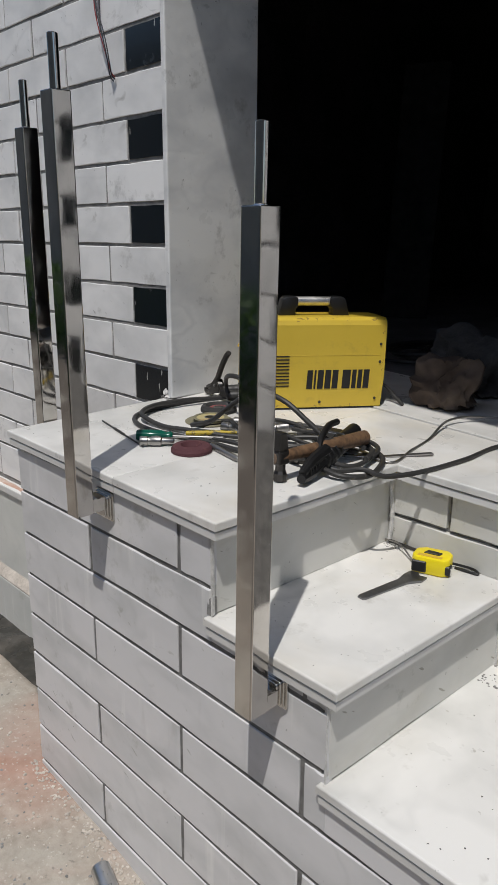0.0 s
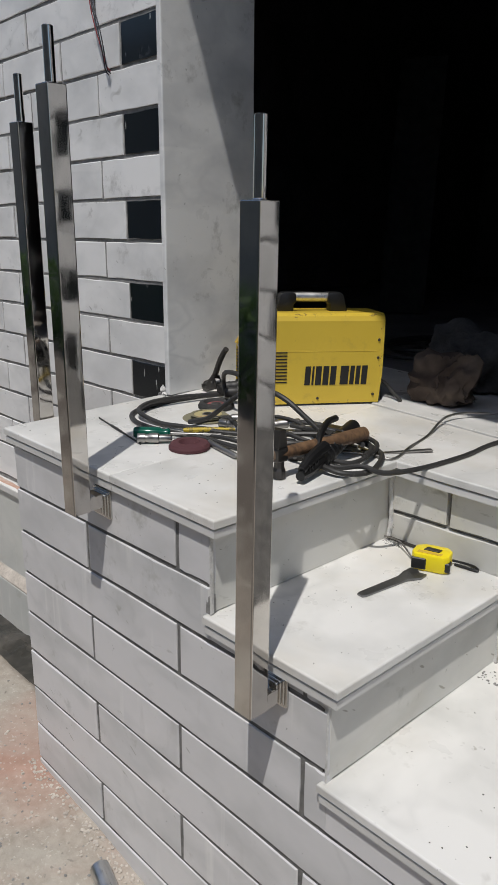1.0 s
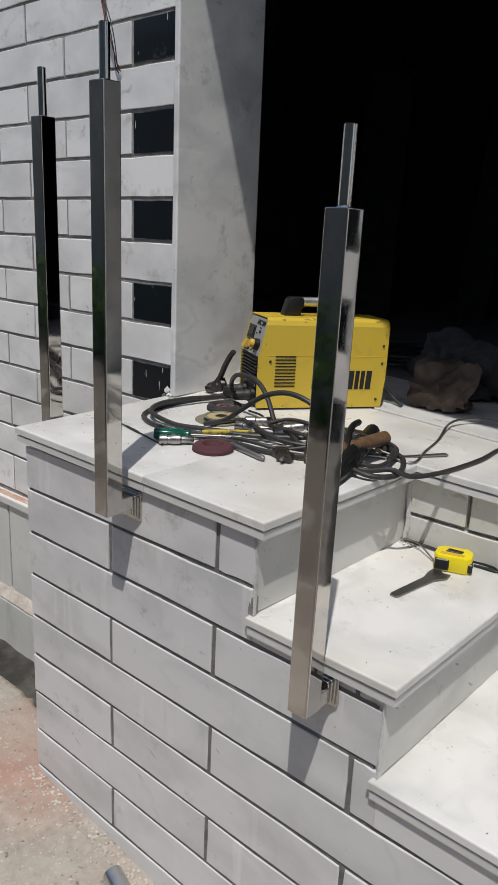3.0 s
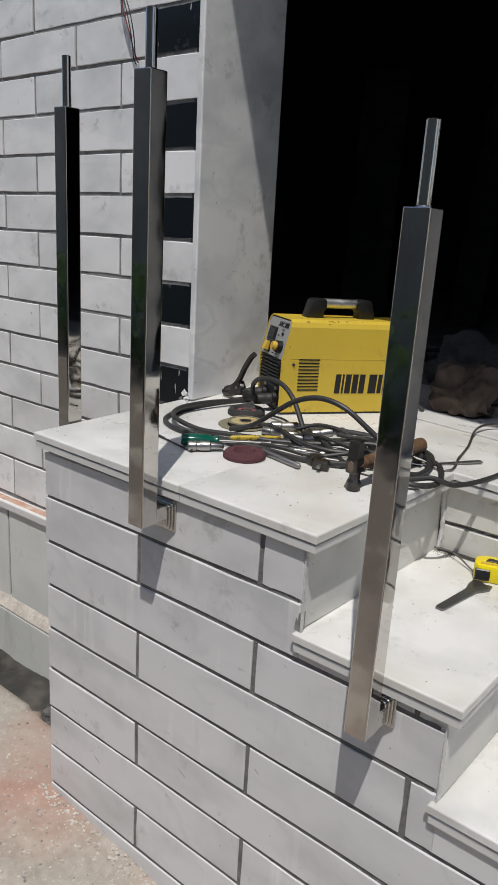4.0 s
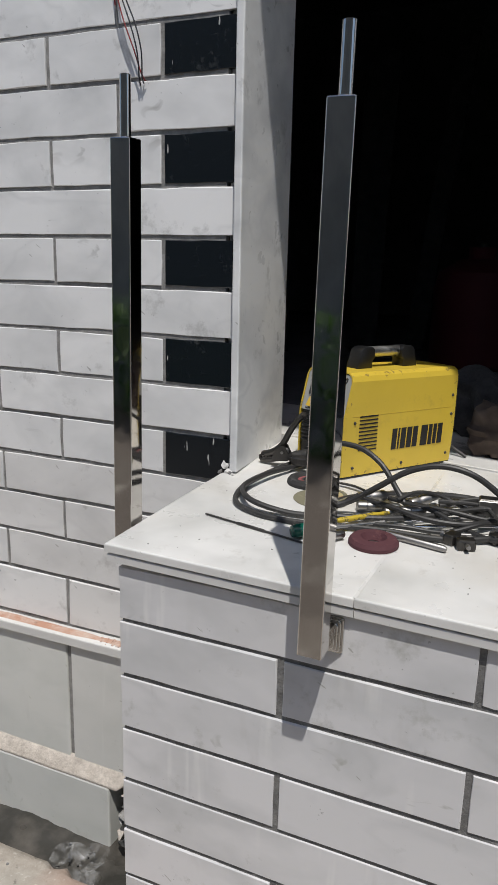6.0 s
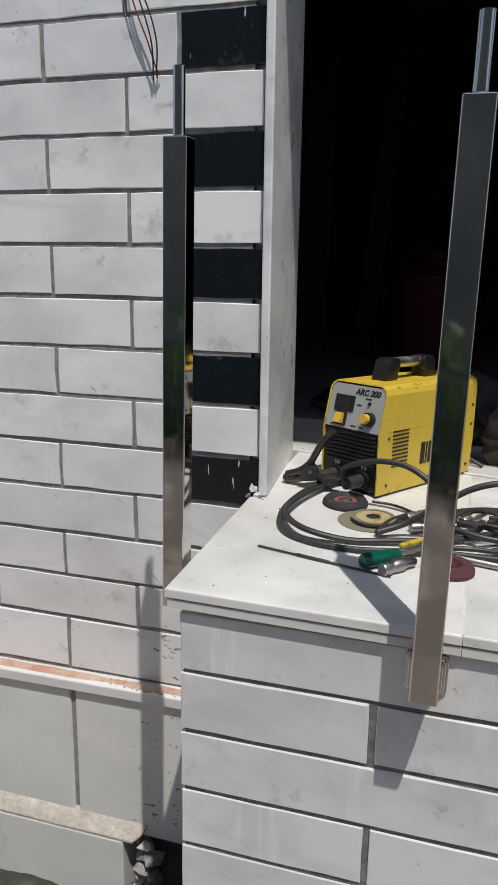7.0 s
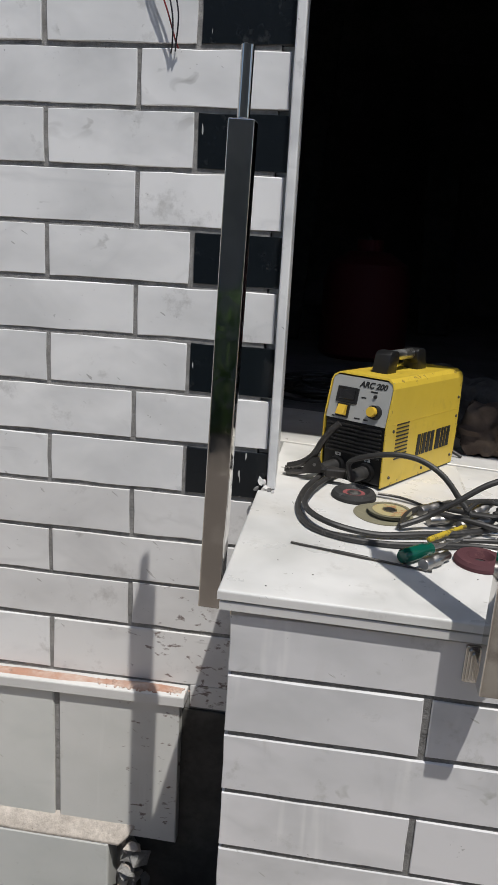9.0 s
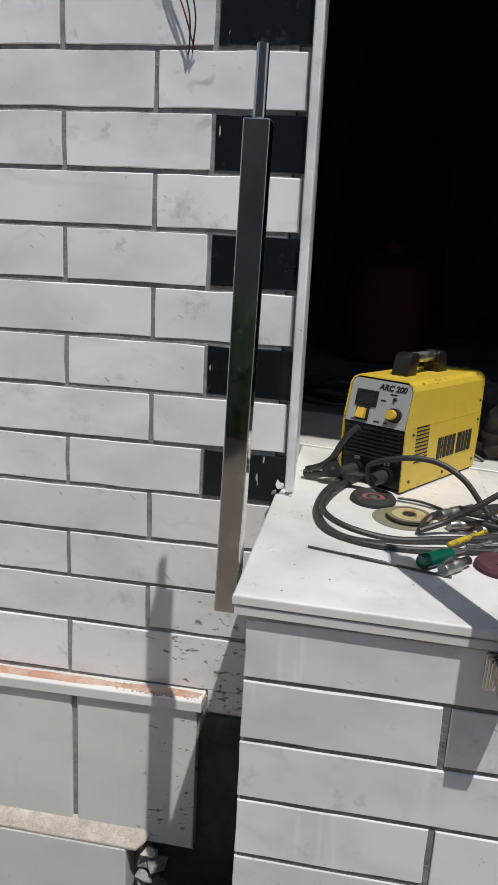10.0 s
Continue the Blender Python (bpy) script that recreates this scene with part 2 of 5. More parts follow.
def welder_paint():
    """Yellow enamel, chipped along the folded edges of the cover and soiled here and there."""
    n = Nodes("yellow_enamel", 0.36)
    xyz = n.tree.nodes.new("ShaderNodeSeparateXYZ")
    n.plug(n.coord, xyz.inputs[0])
    col = n.mix(n.math("MULTIPLY", n.band(n.noise(9, 5, 0.6), 0.4, 0.7), 0.22), (0.64, 0.455, 0.05), (0.47, 0.32, 0.035))
    soil = n.math("MULTIPLY", n.band(n.noise(26, 5, 0.7), 0.56, 0.74), 0.35)
    col = n.mix(soil, col, (0.30, 0.20, 0.05))
    rims = [n.math("MULTIPLY", n.band(xyz.outputs[2], 0.187, 0.199), n.band(xyz.outputs[1], 0.020, 0.008)), n.band(xyz.outputs[0], 0.012, -0.006), n.band(xyz.outputs[0], 0.280, 0.293), n.band(xyz.outputs[2], 0.016, 0.004)]
    rim = n.math("MAXIMUM", n.math("MAXIMUM", rims[0], rims[1]), n.math("MAXIMUM", rims[2], rims[3]))
    chips = n.band(n.math("ADD", n.noise(60, 5, 0.7), n.math("MULTIPLY", rim, 0.10)), 0.675, 0.71)
    col = n.mix(n.math("MULTIPLY", chips, 0.8), col, (0.16, 0.10, 0.045))
    return n.set("Base Color", col).set("Roughness", n.band(n.noise(20, 4), 0.3, 0.7, 0.3, 0.5)).bump(n.noise(150, 3), 0.05, 0.0006).mat


YELLOW = welder_paint()
PANEL_GREY = painted("grey_panel_paint", (0.36, 0.365, 0.355), 0.45, 0.6, (0.2, 0.2, 0.19))
BLACK = painted("black_plastic", (0.009, 0.009, 0.0095), 0.42, 0.3, (0.10, 0.10, 0.095))
RUBBER = painted("dusty_black_rubber", (0.032, 0.031, 0.030), 0.5, 0.45, (0.12, 0.11, 0.10), 0.6)
INK = painted("black_ink", (0.012, 0.012, 0.012), 0.5, 0.15, (0.5, 0.36, 0.03), 0.66)
SCREEN = painted("dark_display", (0.01, 0.01, 0.012), 0.12, 0.1, (0.1, 0.1, 0.1))
GREEN = painted("green_plastic", (0.004, 0.09, 0.06), 0.18, 0.2, (0.02, 0.2, 0.14))
AMBER = painted("yellow_plastic", (0.62, 0.40, 0.04), 0.35, 0.3, (0.35, 0.2, 0.02))
AMBER_WORN = painted("soiled_yellow_plastic", (0.50, 0.36, 0.03), 0.45, 0.8, (0.1, 0.08, 0.04), 0.5)
TAPE_YELLOW = painted("bright_yellow_plastic", (0.82, 0.66, 0.01), 0.38, 0.3, (0.35, 0.28, 0.05))
DISC_RED = painted("maroon_abrasive", (0.085, 0.028, 0.034), 0.85, 0.5, (0.15, 0.06, 0.06), 0.6)
DISC_BLACK = painted("black_abrasive", (0.03, 0.029, 0.028), 0.8, 0.5, (0.1, 0.1, 0.1), 0.6)
DISC_OLIVE = painted("olive_abrasive", (0.20, 0.185, 0.12), 0.8, 0.5, (0.3, 0.28, 0.2), 0.6)
LABEL_YELLOW = painted("yellow_paper_label", (0.42, 0.36, 0.18), 0.7, 0.7, (0.35, 0.12, 0.05), 0.56)
LABEL_RED = painted("red_paper_label", (0.26, 0.075, 0.075), 0.7, 0.7, (0.1, 0.05, 0.05), 0.56)
WHITE_PAINT = painted("white_print", (0.75, 0.75, 0.73), 0.5, 0.3, (0.4, 0.4, 0.4))
RED_WIRE = painted("red_wire", (0.22, 0.02, 0.02), 0.5, 0.2, (0.1, 0.02, 0.02))
BLUE_WIRE = painted("blue_black_wire", (0.012, 0.014, 0.022), 0.5, 0.2, (0.05, 0.05, 0.06))
RED_METAL = painted("dark_red_painted_metal", (0.13, 0.011, 0.018), 0.7, 0.4, (0.05, 0.02, 0.02))


def wood():
    n = Nodes("worn_hammer_wood", 0.55)
    n.coord = n.stretch(6, 90, 90)
    col = n.mix(n.band(n.noise(1, 4, 0.6), 0.35, 0.65), (0.075, 0.042, 0.024), (0.19, 0.11, 0.058))
    n.set("Base Color", col)
    return n.bump(n.noise(1, 4), 0.03, 0.0005).mat


WOOD = wood()


def cloth():
    n = Nodes("brown_canvas", 0.95)
    col = n.mix(n.band(n.noise(12, 5), 0.35, 0.7), (0.055, 0.038, 0.03), (0.15, 0.115, 0.09))
    return n.set("Base Color", col).bump(n.noise(400, 2), 0.4, 0.001).mat


CLOTH = cloth()
CLOTH_GREY = rough_stone("grey_canvas", (0.035, 0.034, 0.034), (0.085, 0.08, 0.077), 60, 0.4)


def film_plastic():
    n = Nodes("clear_plastic_film", 0.12)
    n.set("Base Color", (0.85, 0.85, 0.85)).set("Alpha", n.band(n.noise(30, 4), 0.45, 0.75, 0.0, 0.12))
    return n.bump(n.noise(40, 4), 0.8, 0.01).mat


FILM = film_plastic()


# ---- mesh helpers ----
def link_mesh(name, bm, material, smooth=False):
    me = bpy.data.meshes.new(name)
    bm.normal_update()
    bm.to_mesh(me)
    bm.free()
    if smooth:
        me.polygons.foreach_set("use_smooth", [True] * len(me.polygons))
        me.set_sharp_from_angle(angle=radians(35))
    me.materials.append(material)
    return new(name, me)


def part(name, bm, material, parent=None, label="", smooth=False, m=None):
    """Links a bmesh as one mesh object, under a thing or a part where one is given."""
    ob = link_mesh(name, bm, material, smooth)
    ob.parent = parent
    if m is not None:
        ob.matrix_basis = m
    return tagged(ob, label)


def thing(name, m, label, category, group="", kind=""):
    ob = new(name)
    ob.empty_display_size = 0.02
    ob.matrix_basis = m
    return tagged(ob, label, category, group, kind)


def box(x0, x1, y0, y1, z0, z1, bevel=0.0, segments=1, bm=None):
    own = bm is None
    bm = bm or bmesh.new()
    m = Matrix.LocRotScale(((x0 + x1) / 2, (y0 + y1) / 2, (z0 + z1) / 2), None, (abs(x1 - x0), abs(y1 - y0), abs(z1 - z0)))
    made = bmesh.ops.create_cube(bm, size=1, matrix=m)
    if bevel and own:
        bmesh.ops.bevel(bm, geom=bm.edges[:], offset=bevel, segments=segments, affect="EDGES", profile=0.5, clamp_overlap=True)
    return bm


def lathe(profile, steps=32, bm=None, m=None):
    """A solid turned round z from (radius, height) pairs."""
    bm = bm or bmesh.new()
    m = m or Matrix()
    rings = []
    for r, z in profile:
        if r < 1e-6:
            rings.append([bm.verts.new(m @ Vector((0, 0, z)))])
        else:
            rings.append([bm.verts.new(m @ Vector((r * math.cos(2 * math.pi * k / steps), r * math.sin(2 * math.pi * k / steps), z))) for k in range(steps)])
    for a, b in zip(rings, rings[1:]):
        for k in range(steps):
            j = (k + 1) % steps
            if len(a) == 1 and len(b) > 1:
                bm.faces.new((a[0], b[j], b[k]))
            elif len(b) == 1 and len(a) > 1:
                bm.faces.new((a[k], a[j], b[0]))
            elif len(a) > 1:
                bm.faces.new((a[k], a[j], b[j], b[k]))
    bmesh.ops.recalc_face_normals(bm, faces=bm.faces[:])
    return bm


def prism(outline, z0, z1, bevel=0.0, height=None, segments=1):
    """A flat plate from an outline of (x, y); height(x, y) drapes both levels over a surface."""
    bm = bmesh.new()
    low = [bm.verts.new((x, y, z0)) for x, y in outline]
    top = [bm.verts.new((x, y, z1)) for x, y in outline]
    bm.faces.new(low[::-1])
    upper = bm.faces.new(top)
    n = len(outline)
    for k in range(n):
        bm.faces.new((low[k], low[(k + 1) % n], top[(k + 1) % n], top[k]))
    bmesh.ops.recalc_face_normals(bm, faces=bm.faces[:])
    if bevel:
        bmesh.ops.bevel(bm, geom=list(upper.edges), offset=bevel, segments=segments, affect="EDGES", profile=0.5, clamp_overlap=True)
    if height:
        for axis in (0, 1):
            lo, hi = min(p[axis] for p in outline), max(p[axis] for p in outline)
            for k in range(1, int((hi - lo) / 0.07)):
                at, way = Vector((0, 0, 0)), Vector((0, 0, 0))
                at[axis], way[axis] = lo + (hi - lo) * k / int((hi - lo) / 0.07), 1
                bmesh.ops.bisect_plane(bm, geom=bm.verts[:] + bm.edges[:] + bm.faces[:], plane_co=at, plane_no=way, dist=1e-5)
        for v in bm.verts:
            v.co.z += height(v.co.x, v.co.y)
    return bm


def smooth_path(points, per=8):
    """Catmull-Rom samples through the points."""
    pts = [Vector(p) for p in points]
    pts = [2 * pts[0] - pts[1]] + pts + [2 * pts[-1] - pts[-2]]
    out = []
    for a, b, c, d in zip(pts, pts[1:], pts[2:], pts[3:]):
        for k in range(per):
            t = k / per
            out.append(0.5 * (2 * b + (c - a) * t + (2 * a - 5 * b + 4 * c - d) * t * t + (3 * b - a - 3 * c + d) * t ** 3))
    return out + [pts[-2]]


def tube(points, radius, sides=10, per=8, bm=None, radii=None):
    """A round tube along a smooth path, capped at both ends."""
    bm = bm or bmesh.new()
    path = smooth_path(points, per) if per > 1 else [Vector(p) for p in points]
    side = None
    rings = []
    for k, p in enumerate(path):
        ahead = (path[min(k + 1, len(path) - 1)] - path[max(k - 1, 0)]).normalized()
        if side is None:
            side = ahead.orthogonal().normalized()
        side = (side - ahead * side.dot(ahead)).normalized()
        up = ahead.cross(side)
        r = radius if radii is None else radii[0] + (radii[1] - radii[0]) * k / (len(path) - 1)
        rings.append([bm.verts.new(p + r * (math.cos(a) * side + math.sin(a) * up)) for a in (2 * math.pi * j / sides for j in range(sides))])
    for a, b in zip(rings, rings[1:]):
        for j in range(sides):
            bm.faces.new((a[j], a[(j + 1) % sides], b[(j + 1) % sides], b[j]))
    bm.faces.new(rings[0][::-1])
    bm.faces.new(rings[-1])
    return bm


def shard(size, seed, squash=0.75):
    """An angular broken piece: the hull of a few scattered corners."""
    own = random.Random(seed)
    bm = bmesh.new()
    for _ in range(13):
        v = Vector((own.gauss(0, 1), own.gauss(0, 1), own.gauss(0, 1))).normalized() * size * own.uniform(0.72, 1.12)
        bm.verts.new((v.x * 1.25, v.y, v.z * squash))
    made = bmesh.ops.convex_hull(bm, input=bm.verts[:])
    bmesh.ops.delete(bm, geom=[g for g in made["geom_interior"] if isinstance(g, bmesh.types.BMVert)], context="VERTS")
    return bm


def letters(text, size, depth, bold=0.0, shear=0.0):
    """Built-in-font lettering as a mesh, centred, in the x-z plane and facing -y."""
    curve = bpy.data.curves.new("lettering", "FONT")
    curve.body, curve.size, curve.extrude, curve.align_x, curve.align_y, curve.offset, curve.shear = text, size, depth, "CENTER", "CENTER", bold, shear
    temp = new("lettering", curve)
    bm = bmesh.new()
    me = bpy.data.meshes.new_from_object(temp.evaluated_get(bpy.context.evaluated_depsgraph_get()))
    bm.from_mesh(me)
    bpy.data.objects.remove(temp)
    bmesh.ops.transform(bm, matrix=Matrix.Rotation(radians(90), 4, "X"), verts=bm.verts[:])
    return bm


PIECES = {}


def tile_piece(name, w, h, d, material, chamfer=0.0012, variant=0, rag=0.0009):
    """A tile facing -y: centre of its face at the origin, chamfered edges, slightly uneven corners; meshes are shared."""
    key = (name, round(w, 3), round(h, 3), round(d, 3), variant, material.name)
    if key not in PIECES:
        bm = bmesh.new()
        jit = random.Random(str(key))
        ring = [(-w / 2 + w * k / 5, -h / 2) for k in range(5)] + [(w / 2, -h / 2), (w / 2, 0)] + [(w / 2 - w * k / 5, h / 2) for k in range(5)] + [(-w / 2, h / 2), (-w / 2, 0)]
        corner = [(x + jit.uniform(-rag, rag), z + jit.uniform(-rag, rag), (x > 0) - (x < 0), (z > 0) - (z < 0)) for x, z in ring]
        chip = [chamfer * jit.choice((0.7, 0.8, 1, 1.3, 2.2)) for _ in corner]
        back = [bm.verts.new((x, d, z)) for x, z, _, _ in corner]
        rim = [bm.verts.new((x, c, z)) for (x, z, _, _), c in zip(corner, chip)]
        face = [bm.verts.new((x * (1 - 2 * c / w), 0, z * (1 - 2 * c / h))) for (x, z, _, _), c in zip(corner, chip)]
        count = len(ring)
        for a, b in ((back, rim), (rim, face)):
            for k in range(count):
                bm.faces.new((a[k], a[(k + 1) % count], b[(k + 1) % count], b[k]))
        bm.faces.new(face)
        bmesh.ops.recalc_face_normals(bm, faces=bm.faces[:])
        if bm.faces[-1].normal.y > 0:
            bmesh.ops.reverse_faces(bm, faces=bm.faces[:])
        me = bpy.data.meshes.new(name)
        bm.to_mesh(me)
        bm.free()
        me.materials.append(material)
        PIECES[key] = me
    return PIECES[key]


def lay(name, parent, me, m):
    ob = new(name, me)
    ob.parent = parent
    ob.matrix_basis = m
    return ob


# ---- the large structure ----
WALL_Y, PLINTH_Y, LEFT_X = 1.0, 0.605, -1.308
JAMB_X = -1.295


def landing_z(x, y):
    """The landing falls a little to the front and towards the steps, with a slight twist."""
    twist = -0.05 * (min(max(x, -1.31), -0.6) + 1.31) * (min(y, 1.3) - 0.6)
    return 0.8775 - 0.017 * (x + 0.687) + 0.03 * (min(y, 1.3) - 0.595) + twist


# ground: one sheet to the horizon, with the open drain before the house
def ground_z(x, y):
    z = 0.11 - 0.09 * min(max(x + 1.32, 0.0), 0.7)
    z += 0.012 * noise.noise((x * 3, y * 3, 0.3)) + 0.005 * noise.noise((x * 14, y * 14, 2.0))
    edge = 0.737 + 0.016 * noise.noise((x * 9, 4.2, 0)) + 0.006 * noise.noise((x * 40, 1.2, 0))
    drop = min(max((y - edge) / 0.03, 0.0), 1.0)
    mud = -0.03 + 0.012 * noise.noise((x * 8, y * 8, 5.0)) + 0.006 * noise.noise((x * 30, y * 30, 7.0))
    return z + (mud - z) * drop


def make_ground():
    xs = [-80, -30, -12, -6, -4] + list(np.arange(-3.2, -0.2, 0.016)) + [0.2, 0.8, 2, 5, 12, 30, 80]
    ys = [-80, -30, -12, -5, -2.5, -1.2, -0.6, -0.2] + list(np.arange(0.0, 1.02, 0.016)) + [1.5, 4, 9, 30, 80]
    verts = [(x, y, ground_z(x, y)) for y in ys for x in xs]
    w = len(xs)
    faces = [(j * w + i, j * w + i + 1, (j + 1) * w + i + 1, (j + 1) * w + i) for j in range(len(ys) - 1) for i in range(w - 1)]
    me = bpy.data.meshes.new("ground")
    me.from_pydata(verts, [], faces)
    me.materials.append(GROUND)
    me.materials.append(MUD)
    me.polygons.foreach_set("material_index", [1 if 0.765 < me.polygons[k].center.y < 1.6 and me.polygons[k].center.z < 0.06 else 0 for k in range(len(faces))])
    me.polygons.foreach_set("use_smooth", [True] * len(faces))
    tagged(new("ground", me), "dusty concrete ground with red stains and a wet open drain", "ground", kind="structure")


make_ground()

# house wall with its opening, and the plain rest of the building
OPEN_R, HEAD_Z = -0.27, 2.82
wall_house = part("wall_house", box(-5.5, -1.333, WALL_Y + 0.0032, 1.20, -0.2, 3.4), MORTAR)
tagged(wall_house, "house wall of white marble bricks with black granite blocks by the doorway", "wall", kind="structure")
wall_right = part("wall_right", box(OPEN_R + 0.017, 4.5, WALL_Y + 0.0032, 1.20, -0.2, 3.4), MORTAR)
tagged(wall_right, "house wall of white marble bricks with black granite blocks", "wall", kind="structure")
wall_lintel = part("wall_lintel", box(-1.332, OPEN_R + 0.0165, WALL_Y, 1.20, HEAD_Z, 3.4), MORTAR)
tagged(wall_lintel, "wall over the doorway", "wall", kind="structure")
canopy = part("canopy", box(-5.5, 4.5, 0.632, WALL_Y - 0.004, 2.84, 2.94, 0.004), MORTAR)
tagged(canopy, "cement sunshade slab over the doorway", "canopy", kind="structure")

# the dark room behind the doorway
ROOM = (-3.6, 3.2, 1.204, 6.2, 0.885, 3.3)
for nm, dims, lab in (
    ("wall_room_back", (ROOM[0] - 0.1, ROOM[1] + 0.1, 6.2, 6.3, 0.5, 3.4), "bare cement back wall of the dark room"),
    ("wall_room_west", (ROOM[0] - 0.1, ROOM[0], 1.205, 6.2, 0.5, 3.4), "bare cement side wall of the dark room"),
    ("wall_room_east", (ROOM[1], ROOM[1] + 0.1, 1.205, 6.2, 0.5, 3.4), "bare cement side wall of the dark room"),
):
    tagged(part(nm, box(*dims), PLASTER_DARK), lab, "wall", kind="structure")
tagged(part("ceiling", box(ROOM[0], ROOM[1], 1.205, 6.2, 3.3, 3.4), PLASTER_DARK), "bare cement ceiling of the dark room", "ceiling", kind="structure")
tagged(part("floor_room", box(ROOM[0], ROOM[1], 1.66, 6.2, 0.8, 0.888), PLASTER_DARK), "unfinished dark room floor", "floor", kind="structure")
room_strip = part("floor_threshold", prism([(-1.6, 1.305), (OPEN_R + 0.3, 1.305), (OPEN_R + 0.3, 1.656), (-1.6, 1.656)], -0.05, 0.003, 0.001, landing_z), SLAB)
tagged(room_strip, "white marble strip inside the doorway", "floor", kind="structure")

# the far side of the yard, seen only as reflections in the steel
tagged(part("wall_opposite", box(-14, 14, -4.4, -4.2, -0.1, 3.7), FACADE), "dark weathered wall across the yard", "wall", kind="structure")


def make_hedge():
    bm = bmesh.new()
    rnd = random.Random(4)
    for _ in range(5200):
        p = Vector((rnd.uniform(-9, 9), rnd.uniform(-2.95, -2.45), rnd.uniform(0.05, 0.95)))
        a, b = rnd.uniform(0, 6.28), rnd.uniform(-1.2, 1.2)
        m = Matrix.Translation(p) @ Euler((b, 0, a)).to_matrix().to_4x4()
        s = rnd.uniform(0.05, 0.10)
        bm.faces.new([bm.verts.new(m @ Vector(c)) for c in ((-s, 0, 0), (0, -s * 0.5, 0), (s, 0, 0.01), (0, s * 0.5, 0))])
    tagged(part("hedge", bm, HEDGE), "dark green hedge along the yard wall", "hedge", kind="stuff")


make_hedge()

# door jamb: a marble slab standing in the opening
jamb_plan = [(-1.311, 0.985), (JAMB_X, 0.985), (-1.315, 1.268), (-1.332, 1.268), (-1.332, 1.0145), (-1.311, 1.0145)]
jamb = part("jamb", prism(jamb_plan, landing_z(-1.3, 1.0) + 0.002, HEAD_Z), JAMB)
mod = jamb.modifiers.new("worn_edges", "BEVEL")
mod.width, mod.segments, mod.limit_method = 0.003, 2, "ANGLE"
tagged(jamb, "grey-veined marble slab lining the side of the doorway", "door jamb", kind="structure")
jamb_right = part("jamb", box(OPEN_R - 0.019, OPEN_R, 0.985, 1.206, landing_z(0.5, 1.0) + 0.004, HEAD_Z, 0.003, 2), JAMB)
tagged(jamb_right, "grey-veined marble slab lining the side of the doorway", "door jamb", kind="structure")

# steps: (tread height, left end of the tread, nose x)
STEPS = ((0.719, -0.712, -0.451), (0.567, -0.480, -0.220), (0.412, -0.246, 0.014), (0.257, -0.012, 0.248))
BACK_Y = 1.04


def core():
    """The mortar body of landing and steps: a stepped profile along x."""
    prof = [(LEFT_X + 0.004, -0.1), (0.24, -0.1)]
    for z, left, nose in STEPS[::-1]:
        prof += [(nose - 0.03, z - 0.029), (left + 0.002, z - 0.029)]
    prof += [(-0.712, 0.8475), (LEFT_X + 0.004, 0.8475)]
    bm = bmesh.new()
    front = [bm.verts.new((x, PLINTH_Y + 0.0028, z)) for x, z in prof]
    back = [bm.verts.new((x, BACK_Y + 0.006, z)) for x, z in prof]
    bm.faces.new(front)
    bm.faces.new(back[::-1])
    n = len(prof)
    for k in range(n):
        bm.faces.new((front[k], back[k], back[(k + 1) % n], front[(k + 1) % n]))
    bmesh.ops.recalc_face_normals(bm, faces=bm.faces[:])
    return bm


wall_plinth = part("wall_plinth", core(), JOINT_DARK)
tagged(wall_plinth, "plinth of landing and steps clad in long grey-white marble tiles", "plinth", kind="structure")
wall_step_back = part("wall_step_back", box(-0.72, OPEN_R - 0.02, BACK_Y + 0.0105, 1.30, 0.0, 0.842), MORTAR)
tagged(wall_step_back, "tiled wall behind the steps under the doorway floor", "wall", kind="structure")
part_left = part("wall_under_landing", box(LEFT_X + 0.004, -0.721, BACK_Y + 0.007, 1.30, 0.0, 0.838), MORTAR)
tagged(part_left, "cement body under the landing", "wall", kind="structure")

# landing slabs: a polished slab over a thinner strip, with a dark joint between
landing = thing("floor_landing", pose(0, 0, 0), "polished white marble landing before the doorway", "landing", kind="structure")
SEAM = -0.944
FRONT = 0.594
slab_a = [(-1.326, FRONT), (SEAM - 0.0004, FRONT), (SEAM - 0.0004, 1.302), (-1.312, 1.302), (-1.312, 0.984), (-1.326, 0.9835)]
slab_b = [(SEAM + 0.0004, FRONT + 0.001), (-0.682, FRONT + 0.001), (-0.682, 1.022), (-0.291, 1.022), (-0.291, 1.302), (SEAM + 0.0004, 1.302)]
part("slab", prism(slab_a, -0.013, 0.0, 0.0032, landing_z, 4), SLAB, landing)
part("slab", prism(slab_b, -0.0133, 0.0, 0.0032, landing_z, 4), SLAB, landing)
part("grout", prism([(SEAM - 0.0032, FRONT + 0.003), (SEAM + 0.0032, FRONT + 0.003), (SEAM + 0.0032, 1.3), (SEAM - 0.0032, 1.3)], -0.011, -0.0003, 0.0, landing_z), SLAB, landing)
strip_a = [(-1.323, FRONT + 0.002), (SEAM - 0.0004, FRONT + 0.002), (SEAM - 0.0004, 0.98), (-1.323, 0.98)]
strip_b = [(SEAM + 0.0004, FRONT + 0.003), (-0.684, FRONT + 0.003), (-0.684, 1.024), (-0.293, 1.024), (-0.293, 1.3), (SEAM + 0.0004, 1.3)]
part("under_strip", prism(strip_a, -0.028, -0.0165, 0.001, landing_z), STRIP, landing)
part("under_strip", prism(strip_b, -0.0285, -0.0168, 0.001, landing_z), STRIP, landing)
part("bedding", prism([(-1.306, 0.610), (-0.705, 0.610), (-0.705, 1.044), (-0.293, 1.044), (-0.293, 1.29), (-1.306, 1.29)], -0.0275, -0.0134, 0.0, landing_z), JOINT_DARK, landing)

